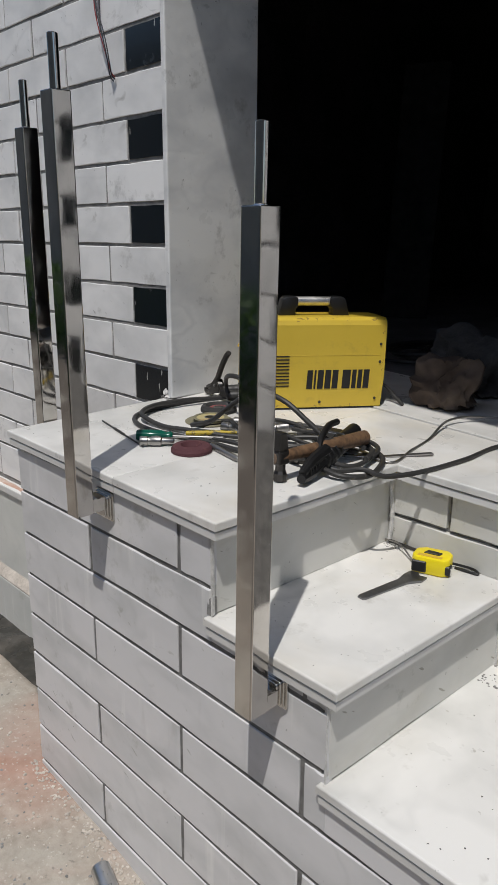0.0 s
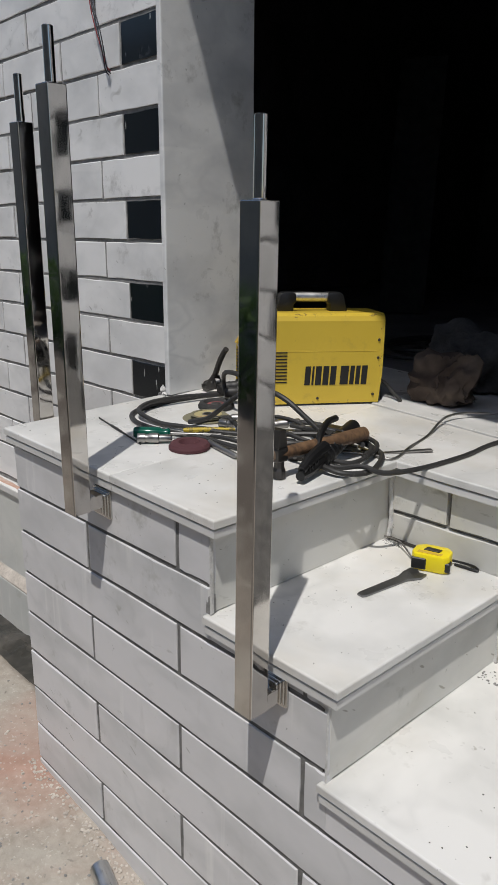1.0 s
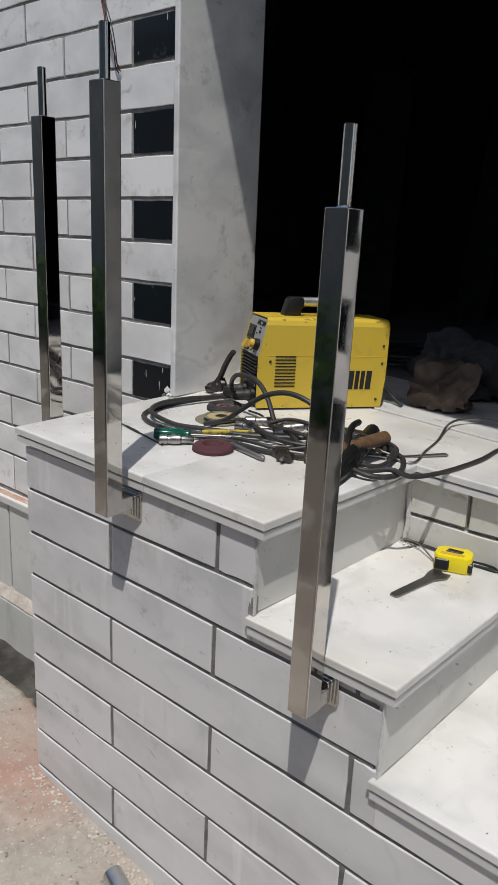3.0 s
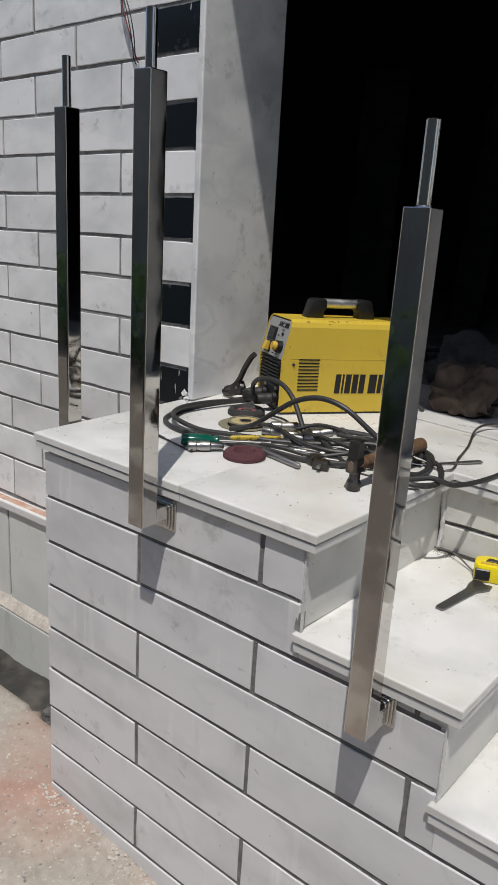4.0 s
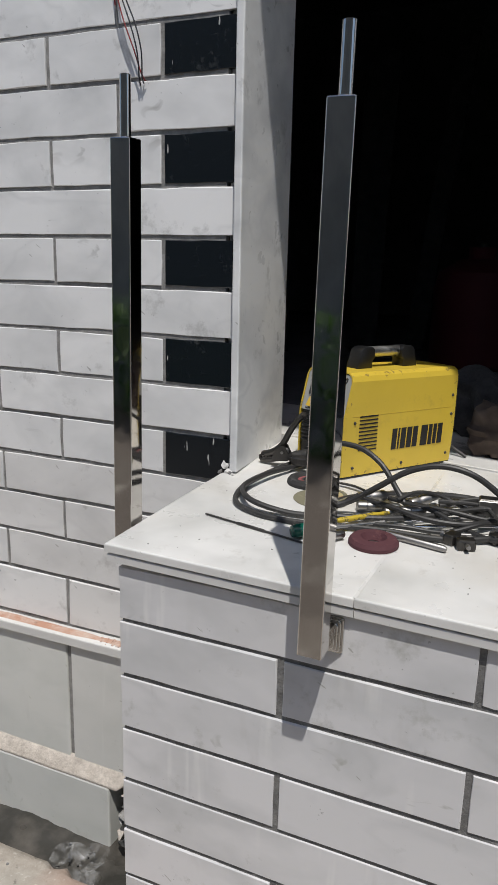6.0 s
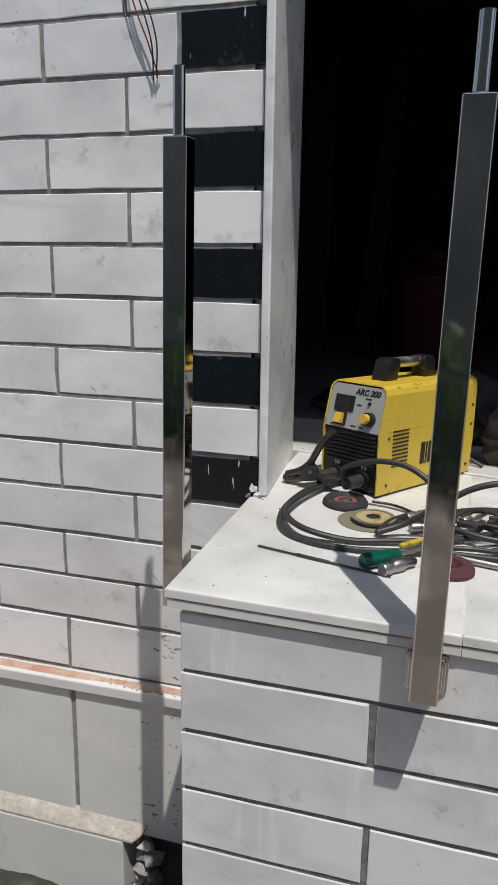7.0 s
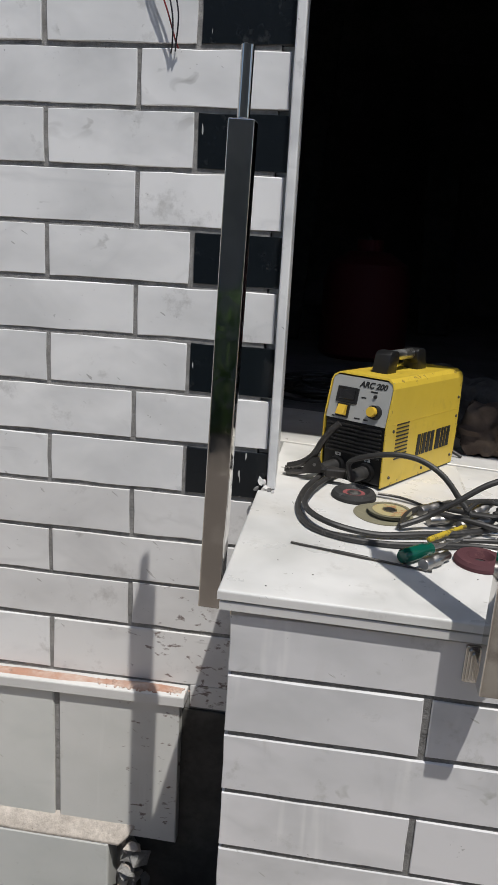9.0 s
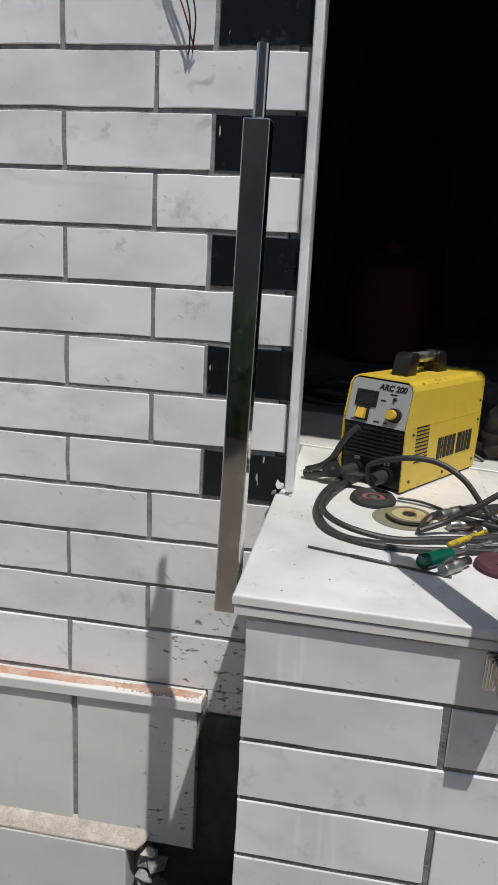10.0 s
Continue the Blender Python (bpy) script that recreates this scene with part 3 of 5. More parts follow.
steps = thing("floor_steps", pose(0, 0, 0), "white marble steps with double-edged nosings", "steps", kind="structure")
for z, left, nose in STEPS:
    inner = left + 0.002
    part("tread", prism([(left, FRONT + 0.002), (nose, FRONT + 0.002), (nose, BACK_Y), (left, BACK_Y)], z - 0.0125, z, 0.0032, None, 4), SLAB, steps)
    part("under_strip", prism([(left + 0.003, FRONT + 0.0045), (nose - 0.0025, FRONT + 0.0045), (nose - 0.0025, BACK_Y), (left + 0.003, BACK_Y)], z - 0.0285, z - 0.0165, 0.001), STRIP, steps)
    part("bedding", prism([(inner + 0.004, 0.610), (nose - 0.022, 0.610), (nose - 0.022, BACK_Y), (inner + 0.004, BACK_Y)], z - 0.028, z - 0.0127), JOINT_DARK, steps)

# ledge, panels and kerb along the foot of the house wall
def ledge_rise(x, y=0.0):
    """The ledge climbs a little towards the doorway."""
    return 0.014 * (x + 1.85)


ledge = part("ledge", prism([(-3.4, 0.960), (-1.440, 0.960), (-1.440, WALL_Y + 0.0095), (-3.4, WALL_Y + 0.0095)], 0.450, 0.471, 0.003, ledge_rise, 2), STRIP)
tagged(ledge, "marble ledge along the foot of the wall", "ledge", kind="structure")


def dust_heap():
    xs, ys = np.arange(-3.2, -1.445, 0.012), np.linspace(0.968, 0.998, 5)
    verts = [(x, y, 0.4712 + ledge_rise(x) + max(0.0, 0.005 * (noise.noise((x * 12, y * 30, 0)) + 0.55) * (1.2 - abs(y - 0.985) / 0.02)) - (0.003 if k in (0, 4) else 0)) for k, y in enumerate(ys) for x in xs]
    w = len(xs)
    me = bpy.data.meshes.new("red_dust")
    me.from_pydata(verts, [], [(j * w + i, j * w + i + 1, (j + 1) * w + i + 1, (j + 1) * w + i) for j in range(4) for i in range(w - 1)])
    me.materials.append(RED_DUST)
    tagged(new("red_dust", me), "loose red oxide dust lying along the ledge", "dust", kind="stuff")


dust_heap()
kerb = part("kerb", box(-5.5, -1.582, 0.946, WALL_Y + 0.0095, -0.12, 0.126, 0.004, 2), PANEL)
tagged(kerb, "low marble-faced kerb beside the drain with a broken end", "kerb", kind="structure")
kerb_top = part("kerb_topping", prism([(-3.4, 0.947), (-1.562, 0.947), (-1.545, 0.958), (-1.53, 0.975), (-3.4, 0.975)], 0.1262, 0.131, 0.001, lambda x, y: 0.028 * max(0.0, (y - 0.947) / 0.023) + 0.003 * noise.noise((x * 25, y * 60, 0))), KERB_TOP)
tagged(kerb_top, "dusty broken cement topping on the kerb", "kerb topping", kind="structure")
# recess back: damp plaster with the recess's shade painted into its colour
wall_foot = part("wall_foot", box(-1.549, LEFT_X + 0.003, 0.996, WALL_Y + 0.0095, -0.2, 0.4275), WET_SHADED)
tagged(wall_foot, "damp plaster with the recess's shade in its colour, beside the plinth", "wall", kind="structure")

# ---- cladding pieces ----
rnd = random.Random(11)
JOINT = 0.0085
ROW0, PITCH = 1.617, 0.093
for row in range(-15, 13):
    z0 = ROW0 + PITCH * row
    if row == -12:
        continue
    z0, z1 = z0 + JOINT / 2, z0 + PITCH - JOINT / 2
    if row < -12:
        continue
    black = row % 2 == 0
    ends = [-1.3125, -1.464, -1.720, -2.03, -2.29, -2.62, -2.88, -3.21, -3.5] if black else [-1.3155, -1.561, -1.885, -2.15, -2.46, -2.72, -3.05, -3.31, -3.6]
    if black and row < -8:
        ends.pop(1)
    for k, (xr, xl) in enumerate(zip(ends, ends[1:])):
        a, b = xl + JOINT / 2, xr - (JOINT / 2 if k else 0.001)
        dark = black and k == 0 and row > -10
        me = tile_piece("brick", b - a, z1 - z0, 0.012, (GRANITE_DUSTY if row == -8 else GRANITE) if dark else (BRICK_SPLASHED if row < -8 and k < 2 else BRICK_WHITE), 0.0008, rnd.randrange(4), 0.0009)
        if k < 6 and row > -9:
            lay("brick", wall_right, me, pose(OPEN_R - 1.323 - (a + b) / 2 + 0.0, WALL_Y + rnd.uniform(-0.001, 0.001), (z0 + z1) / 2))
        lay("brick", wall_house, me, pose((a + b) / 2 , WALL_Y + rnd.uniform(-0.0012, 0.0012), (z0 + z1) / 2, 0, rnd.uniform(-0.25, 0.25), 0))
# the cut course above the ledge
z0, z1 = ROW0 - 12 * PITCH + JOINT / 2, ROW0 - 11 * PITCH - JOINT / 2
for xr, xl in ((-1.3135, -1.720), (-1.720, -2.03), (-2.03, -2.29), (-2.29, -2.62), (-2.62, -2.88), (-2.88, -3.21)):
    me = tile_piece("brick", xr - xl - JOINT, z1 - 0.481, 0.012, BRICK_SPLASHED if xr > -1.5 else BRICK_WHITE)
    lay("brick", wall_house, me, pose((xr + xl) / 2, WALL_Y, (z1 + 0.481) / 2))
lay("brick", wall_house, tile_piece("brick", 0.1205, 0.0475, 0.012, BRICK_SPLASHED, 0.0004, 0, 0.0), pose(-1.3762, WALL_Y, 0.4565))
part("joint_mortar", box(-3.36, -1.452, 0.9745, WALL_Y + 0.002, 0.134, 0.4430), MORTAR, wall_house)
# panels under the ledge
for xr, xl in ((-1.444, -1.699), (-1.699, -2.02), (-2.02, -2.35), (-2.35, -2.68), (-2.68, -3.0), (-3.0, -3.33)):
    me = tile_piece("panel", xr - xl - 0.011, 0.449 + ledge_rise(xl) - 0.1325, 0.036, PANEL_SPLASHED if xr > -1.5 else PANEL)
    lay("panel", wall_house, me, pose((xr + xl) / 2, 0.970, (0.449 + ledge_rise(xl) + 0.1325) / 2))

# long tiles on the plinth's front
LEVELS = (0.862, 0.765, 0.6735, 0.581, 0.487, 0.395, 0.305, 0.211, 0.119, 0.028)


def limit(x):
    """The underside of the nosing over a place on the plinth's front."""
    if x < -0.706:
        return landing_z(x, 0.6) - 0.0295
    for z, left, nose in STEPS:
        if x < nose - 0.019:
            return z - 0.0295
    return -1


stops = [-0.706] + [nose - 0.019 for _, _, nose in STEPS]
for row, (zt, zb) in enumerate(zip(LEVELS, LEVELS[1:])):
    first = LEFT_X
    joints = [-1.045 + 0.531 * k for k in range(4)] if row % 2 else [-0.782 - 0.001 * row + 0.522 * k for k in range(4)]
    xs = [first] + joints
    for xl, xr in zip(xs, xs[1:]):
        cuts = [xl] + [s for s in stops if xl + 0.012 < s < xr - 0.004 and limit(s + 0.001) < zt - 0.0036] + [xr]
        for a, b in zip(cuts, cuts[1:]):
            top = min(zt - 0.0036 if row else zt, limit(b - 0.001))
            low = zb + 0.0036
            if top - low < 0.008:
                continue
            ga = 0.0045 if a == xl and a != first else 0.0
            gb = 0.0045 if b == xr else 0.0
            me = tile_piece("tile", b - a - ga - gb, top - low, 0.012, PLINTH_TILE, 0.001, rnd.randrange(3))
            lay("tile", wall_plinth, me, pose((a + ga + b - gb) / 2, PLINTH_Y + rnd.uniform(-0.001, 0.001), (top + low) / 2, 0, rnd.uniform(-0.2, 0.2), 0))
# risers facing along the flight
for top, low, x in [(0.848, STEPS[0][0] + 0.0005, -0.706)] + [(a[0] - 0.0290, b[0] + 0.0005, a[2] - 0.019) for a, b in zip(STEPS, STEPS[1:])]:
    me = tile_piece("riser", BACK_Y - PLINTH_Y - 0.004, top - low, 0.01, RISER, 0.0012)
    lay("riser", wall_plinth, me, pose(x, (BACK_Y + PLINTH_Y) / 2 + 0.0025, (top + low) / 2, 0, 0, 90))
# tiles behind the steps
for zt, zb, js in ((0.842, 0.777, (-0.708, -0.583, -0.29)), (0.769, 0.71, (-0.708, -0.46, -0.29)), (0.702, 0.61, (-0.476, -0.29)), (0.603, 0.51, (-0.476, -0.29))):
    for a, b in zip(js, js[1:]):
        me = tile_piece("tile", b - a - 0.008, zt - zb, 0.012, RISER, 0.001)
        lay("tile", wall_step_back, me, pose((a + b) / 2, BACK_Y + 0.001, (zt + zb) / 2))

# ---- the steel posts ----
POST_HALF = 0.0163


def make_post(foot, head, rod):
    """A square tube from its foot to its head, leaning as the two places say."""
    foot, head = Vector(foot), Vector(head)
    way, height = (head - foot).normalized(), (head - foot).length
    m = Matrix.Translation(foot) @ Vector((0, 0, 1)).rotation_difference(way).to_matrix().to_4x4()
    post = thing("baluster_post", m, "polished stainless steel square railing post with a round spigot", "railing post", "railing posts")
    h = POST_HALF
    bm = box(-h, h, -h, h, 0, height)
    upright = [e for e in bm.edges if abs(e.verts[0].co.z - e.verts[1].co.z) > 0.1]
    bmesh.ops.bevel(bm, geom=upright, offset=0.0026, segments=4, affect="EDGES", profile=0.5)
    ends = [e for e in bm.edges if min(e.verts[0].co.z, e.verts[1].co.z) > height - 1e-5]
    bmesh.ops.bevel(bm, geom=ends, offset=0.0018, segments=3, affect="EDGES", profile=0.5)
    tube_part = part("tube", bm, STEEL, post, smooth=True)
    tube_part.modifiers.new("flat_faces", "WEIGHTED_NORMAL").keep_sharp = True
    part("spigot", lathe([(0, height - 0.001), (0.0098, height - 0.001), (0.0092, height + 0.0012), (0.0079, height + 0.002), (0.0079, height + rod - 0.001), (0.0068, height + rod), (0.0058, height + rod), (0.0058, height + rod - 0.02), (0, height + rod - 0.02)], 28), STEEL, post, smooth=True)
    return post


FLANGE = steel("chromed_flange_steel", (0.56, 0.55, 0.53), 0.08, 0.3)


def make_bracket(post, turn, reach, centre, size):
    """A stub as wide as the post and a stepped chrome wall flange behind its foot."""
    m = pose(0, 0, 0, 0, 0, turn)
    part("stub", box(-POST_HALF + 0.0004, POST_HALF - 0.0004, POST_HALF - 0.004, reach - 0.010, 0.0008, 0.025, 0.0012, 2), STEEL, post, m=m)
    for k in range(4):
        half, y1 = size - 0.0032 * (3 - k), reach - 0.0034 * (3 - k)
        bm = box(-half, half, y1 - 0.0042, y1, centre - half, centre + half)
        bmesh.ops.bevel(bm, geom=[e for e in bm.edges if abs(e.verts[0].co.y - e.verts[1].co.y) > 0.001], offset=0.004, segments=4, affect="EDGES", profile=0.5)
        rim = [e for e in bm.edges if max(e.verts[0].co.y, e.verts[1].co.y) < y1 - 0.003]
        bmesh.ops.bevel(bm, geom=rim, offset=0.0018, segments=3, affect="EDGES", profile=0.5, clamp_overlap=True)
        plate_part = part("flange", bm, FLANGE, post, "stepped chrome wall flange", smooth=True, m=m)
        plate_part.modifiers.new("flat_faces", "WEIGHTED_NORMAL").keep_sharp = True


post_front = make_post((-0.983, 0.5555, 0.817), (-0.972, 0.547, 1.4655), 0.074)
make_bracket(post_front, 0, PLINTH_Y - 0.5555, 0.0045, 0.0258)
post_step = make_post((-0.5665, 0.5585, 0.652), (-0.561, 0.562, 1.2995), 0.0875)
make_bracket(post_step, 0, PLINTH_Y - 0.5585, 0.0175, 0.0248)
post_side = make_post((-1.3508, 0.6962, 0.8175), (-1.3373, 0.6855, 1.4617), 0.083)
make_bracket(post_side, -90, 1.3508 - 1.306, 0.0045, 0.0258)

# ---- the welding machine ----
WL, WW, WH = 0.300, 0.135, 0.203
WELD_M = pose(-1.104, 1.0655, landing_z(-1.104, 1.0655) + 0.0015, 0, 0.7, 58.6)
welder = thing("welding_machine", WELD_M, "yellow inverter arc welding machine with a black carrying handle", "welding machine")
rear = box(0.0085, WL - 0.0015, 0.003, WW - 0.003, 0.006, WH - 0.019)
part("inner_case", rear, BLACK, welder)


def welder_shell():
    """A folded sheet cover: two sides and a top, open in front and behind; its top is cut back over the sloping panel."""
    prof = [(0.0, 0.004), (0.0, 0.07), (0.0, 0.118), (0.0, WH - 0.030), (0.0, WH - 0.016), (0.004, WH - 0.006), (0.014, WH), (WW - 0.014, WH), (WW - 0.004, WH - 0.006), (WW, WH - 0.016), (WW, WH - 0.030), (WW, 0.118), (WW, 0.07), (WW, 0.004)]
    bm = bmesh.new()
    t = 0.0022
    inner = [(y + t if y < WW / 2 else y - t, z - (t if z > WH - 0.02 else 0)) for y, z in prof]
    ring = prof + inner[::-1]

    def front(z):
        return -0.010 if z < 0.12 else -0.010 + 0.020 * min(1.0, (z - 0.118) / (WH - 0.118))

    a = [bm.verts.new((front(z), y, z)) for y, z in ring]
    b = [bm.verts.new((WL + (0.0 if z > 0.03 else -0.006), y, z)) for y, z in ring]
    n = len(ring)
    for k in range(n):
        bm.faces.new((a[k], a[(k + 1) % n], b[(k + 1) % n], b[k]))
    for k in range(len(prof) - 1):
        bm.faces.new((a[k], a[k + 1], a[n - 2 - k], a[n - 1 - k]))
        bm.faces.new((b[k], b[k + 1], b[n - 2 - k], b[n - 1 - k]))
    bmesh.ops.recalc_face_normals(bm, faces=bm.faces[:])
    return bm


shell = part("shell", welder_shell(), YELLOW, welder, "worn yellow painted sheet-metal cover")
part("base_plate", box(-0.004, WL - 0.004, 0.001, WW - 0.001, 0.0, 0.004, 0.001), BLACK, welder)
for fx, fy in ((0.03, 0.02), (0.03, WW - 0.02), (WL - 0.03, 0.02), (WL - 0.03, WW - 0.02)):
    part("foot", box(fx - 0.01, fx + 0.01, fy - 0.008, fy + 0.008, -0.001, 0.0015), BLACK, welder)
# ridge between the upper and lower side panels
part("side_crease", box(0.012, WL - 0.012, -0.0006, 0.0002, 0.1200, 0.1212, 0.0003), YELLOW, shell)
for k in range(10):
    z = 0.052 + 0.0073 * k
    part("louvre", box(0.030, 0.078, -0.0013, 0.0003, z, z + 0.0029, 0.0005), BLACK, shell)
for sx, sz in ((0.018, 0.020), (0.018, 0.108), (0.15, 0.016), (WL - 0.02, 0.022), (WL - 0.012, 0.105), (WL - 0.012, 0.145)):
    part("screw", lathe([(0, 0.0026), (0.0022, 0.0024), (0.0032, 0.0008), (0.0032, 0)], 12, m=pose(sx, -0.0002, sz, 90)), DARK_STEEL, shell)
# the maker's mark on the side as plain black blocks
for w0, wd in ((0, 0.015), (0.0165, 0.0065), (0.0245, 0.0155), (0.0415, 0.0155), (0.0585, 0.0155), (0.082, 0.021), (0.1045, 0.012), (0.118, 0.012), (0.1315, 0.0155)):
    part("mark_block", prism([(0.118 + w0, 0.046), (0.118 + w0 + wd - 0.0022, 0.046), (0.118 + w0 + wd - 0.0002, 0.088), (0.118 + w0 + 0.0022, 0.088)], 0, 0.0009), INK, shell, m=pose(0, -0.0003, 0, 90))
# front: slanted grey control panel over a black ribbed grille
SLOPE = math.atan2(0.019, 0.081)


def on_panel(y, z):
    """A place on the sloping control panel: local -x points out of it, local z up along it."""
    return Matrix.Translation((-0.0085 + 0.019 * (z - 0.118) / 0.081, y, z)) @ Matrix.Rotation(SLOPE, 4, "Y")


def panel_part(name, y, z, w, h, out, material, label="", bevel=0.0007):
    return part(name, box(-out, 0.001, -w / 2, w / 2, -h / 2, h / 2, bevel), material, welder, label, m=on_panel(y, z))


part("control_panel", box(0.0, 0.004, 0.004, WW - 0.004, 0.0, 0.0825), PANEL_GREY, welder, "scuffed grey control panel", m=on_panel(0, 0.1175))
panel_part("display_frame", 0.094, 0.163, 0.046, 0.030, 0.0022, BLACK)
panel_part("display", 0.094, 0.164, 0.034, 0.019, 0.0034, SCREEN, "dark digital display")
panel_part("switch_frame", 0.097, 0.1345, 0.027, 0.026, 0.003, BLACK)
part("power_switch", prism([(0, -0.010), (-0.011, -0.009), (-0.005, 0.010), (0, 0.010)], -0.009, 0.009, 0.001), AMBER, welder, "yellow rocker power switch", m=on_panel(0.097, 0.1345) @ Matrix(((1, 0, 0, -0.0025), (0, 0, 1, 0), (0, 1, 0, 0), (0, 0, 0, 1))))
knob_m = on_panel(0.029, 0.1405) @ pose(0, 0, 0, 0, -90, 0)
part("knob", lathe([(0, 0.021), (0.0085, 0.021), (0.0095, 0.019), (0.0095, 0.006), (0.0, 0.006)], 20, m=knob_m), AMBER, welder, "yellow current knob", smooth=True)
part("knob_collar", lathe([(0, 0.012), (0.0125, 0.012), (0.0135, 0.0), (0, 0)], 20, m=knob_m), BLACK, welder, smooth=True)
part("indicator", lathe([(0, 0.004), (0.003, 0.003), (0.0038, 0.0), (0, 0)], 14, m=on_panel(0.036, 0.168) @ pose(0, 0, 0, 0, -90, 0)), BLACK, welder)
title = letters("ARC 200", 0.0150, 0.0004, 0.0005, 0.2)
part("lettering", title, INK, welder, m=on_panel(0.044, 0.1865) @ pose(-0.0006, 0, 0, 0, 0, -90))
for y, z, w in ((0.059, 0.163, 0.010), (0.040, 0.176, 0.014), (0.064, 0.124, 0.012), (0.046, 0.124, 0.009), (0.116, 0.1215, 0.006)):
    panel_part("caption", y, z, w, 0.0026, 0.0006, INK, "", 0.0)
grille = part("grille", box(-0.006, 0.004, 0.0035, WW - 0.0035, 0.006, 0.1165, 0.002), BLACK, welder, "black ribbed plastic front")
for k in range(8):
    z = 0.055 + 0.0075 * k
    part("rib", box(-0.0115, -0.005, 0.009, WW - 0.009, z, z + 0.0036, 0.0008), BLACK, grille)
for y, sign in ((0.034, "+"), (0.098, "-")):
    sm = Matrix.Translation((-0.006, y, 0.028)) @ pose(0, 0, 0, 0, -90, 0)
    socket = part("socket", lathe([(0, 0.004), (0.011, 0.004), (0.011, 0.010), (0.0165, 0.010), (0.0175, 0), (0, 0)], 24, m=sm), BLACK, welder, smooth=True)
    part("badge", box(-0.0068, -0.0058, y - 0.006, y + 0.006, 0.0465, 0.053, 0.0004), WHITE_PAINT, socket)
    part("badge_mark", box(-0.0074, -0.0066, y - 0.003, y + 0.003, 0.0492, 0.0504), INK, socket)
    if sign == "+":
        part("badge_mark", box(-0.0075, -0.0066, y - 0.0006, y + 0.0006, 0.0468, 0.0528), INK, socket)
# handle
handle = part("handle", tube([(0.098, WW / 2, WH + 0.031), (0.192, WW / 2, WH + 0.031)], 0.0105, 18, 1), GRIP, welder, "bare metal grip tube", smooth=True)
for x0, x1, s in ((0.062, 0.105, 1), (0.185, 0.228, -1)):
    pts = [(0.0, 0), (0.040, 0), (0.040, 0.016), (0.046, 0.020), (0.046, 0.038), (0.040, 0.043), (0.018, 0.043), (0.010, 0.037)]
    pts = [((x0 + u) if s > 0 else (x1 - u), v) for u, v in pts]
    bm = prism(pts, 0.0, 0.034)
    bmesh.ops.bevel(bm, geom=bm.edges[:], offset=0.003, segments=2, affect="EDGES", profile=0.5, clamp_overlap=True)
    part("handle_end", bm, BLACK, welder, smooth=True, m=Matrix(((1, 0, 0, 0), (0, 0, 1, WW / 2 - 0.017), (0, 1, 0, WH - 0.001), (0, 0, 0, 1))))
# rear plug lead
part("mains_lead", tube([(WL - 0.005, 0.05, 0.04), (WL + 0.02, 0.045, 0.042), (WL + 0.04, 0.03, 0.02), (WL + 0.05, 0.0, 0.004)], 0.004), RUBBER, welder, smooth=True)


def on_floor(x, y, up=0.0):
    return (x, y, landing_z(x, y) + up)


def plate_at(x, y, up=0.0, turn=0.0):
    """A pose lying on the sloping landing."""
    return pose(*on_floor(x, y, up), 1.72, 0.97, 0) @ pose(0, 0, 0, 0, 0, turn)


# ---- discs ----
def make_disc(m, radius, thick, material, label, hub=None, hub_r=0.022, dish=0.004):
    disc = thing("grinding_disc", m, label, "grinding disc", "grinding discs")
    r = radius
    prof = [(0.011, 0.0), (hub_r, 0.0), (r * 0.7, 0.0), (r - 0.002, 0.0), (r, 0.0012), (r, thick * 0.55), (r * 0.9, thick), (hub_r + 0.006, thick + dish * 0.25), (hub_r, thick - dish), (0.011, thick - dish), (0.011, 0.0)]
    part("abrasive", lathe(prof, 40), material, disc, smooth=True)
    if hub is None:
        part("backing", lathe([(0, 0.0006), (0.0112, 0.0006), (0.0112, 0.0022), (0, 0.0022)], 24), DISC_BLACK if dish else material, disc)
    if hub is not None:
        part("label_ring", lathe([(0.0115, thick - dish + 0.0004), (0.0115, thick - dish + 0.0009), (hub_r - 0.002, thick - dish + 0.0009), (hub_r - 0.002, thick - dish + 0.0004)], 32), hub, disc)
    if hub is not None:
        part("bore_ring", lathe([(0.0095, 0.0005), (0.0095, thick - dish + 0.0015), (0.0125, thick - dish + 0.0015), (0.0125, 0.0005)], 24), DULL_STEEL, disc)
    return disc


make_disc(plate_at(-0.970, 0.783), 0.038, 0.0115, DISC_RED, "worn maroon flap disc lying on the landing", None, 0.014, 0.008)
make_disc(plate_at(-1.156, 1.008), 0.040, 0.0125, DISC_BLACK, "black grinding disc with a red label ring", LABEL_RED, 0.022, 0.005)
make_disc(plate_at(-1.106, 0.938), 0.050, 0.0035, DISC_OLIVE, "thin olive cutting disc lying flat", None, 0.03, 0.0)
make_disc(plate_at(-1.096, 0.934, 0.006), 0.035, 0.006, DISC_OLIVE, "small cutting disc with a worn yellow paper label", LABEL_YELLOW, 0.031, 0.001)

# ---- hammer ----
END_GRAIN = painted("dark_end_grain", (0.16, 0.11, 0.075), 0.7, 0.6, (0.06, 0.04, 0.03), 0.5)
ham = thing("hammer", plate_at(-0.750, 0.792, 0.0, 0), "ball-peen hammer with a worn brown wooden handle", "hammer")
poll = [(0.0, 0.0), (0.0095, 0.0), (0.0115, 0.002), (0.0115, 0.014), (0.009, 0.019), (0.009, 0.033)]
part("poll", lathe(poll, 8, m=pose(0, 0, 0.001, 0, 2, 22.5)), FORGED, ham, "dull forged steel hammer head")
part("cheek", box(-0.0105, 0.0105, -0.0125, 0.0125, 0.030, 0.055, 0.0035, 2), FORGED, ham)
peen = box(-0.0095, 0.0095, -0.0105, 0.0105, 0.054, 0.084, 0.002, 2)
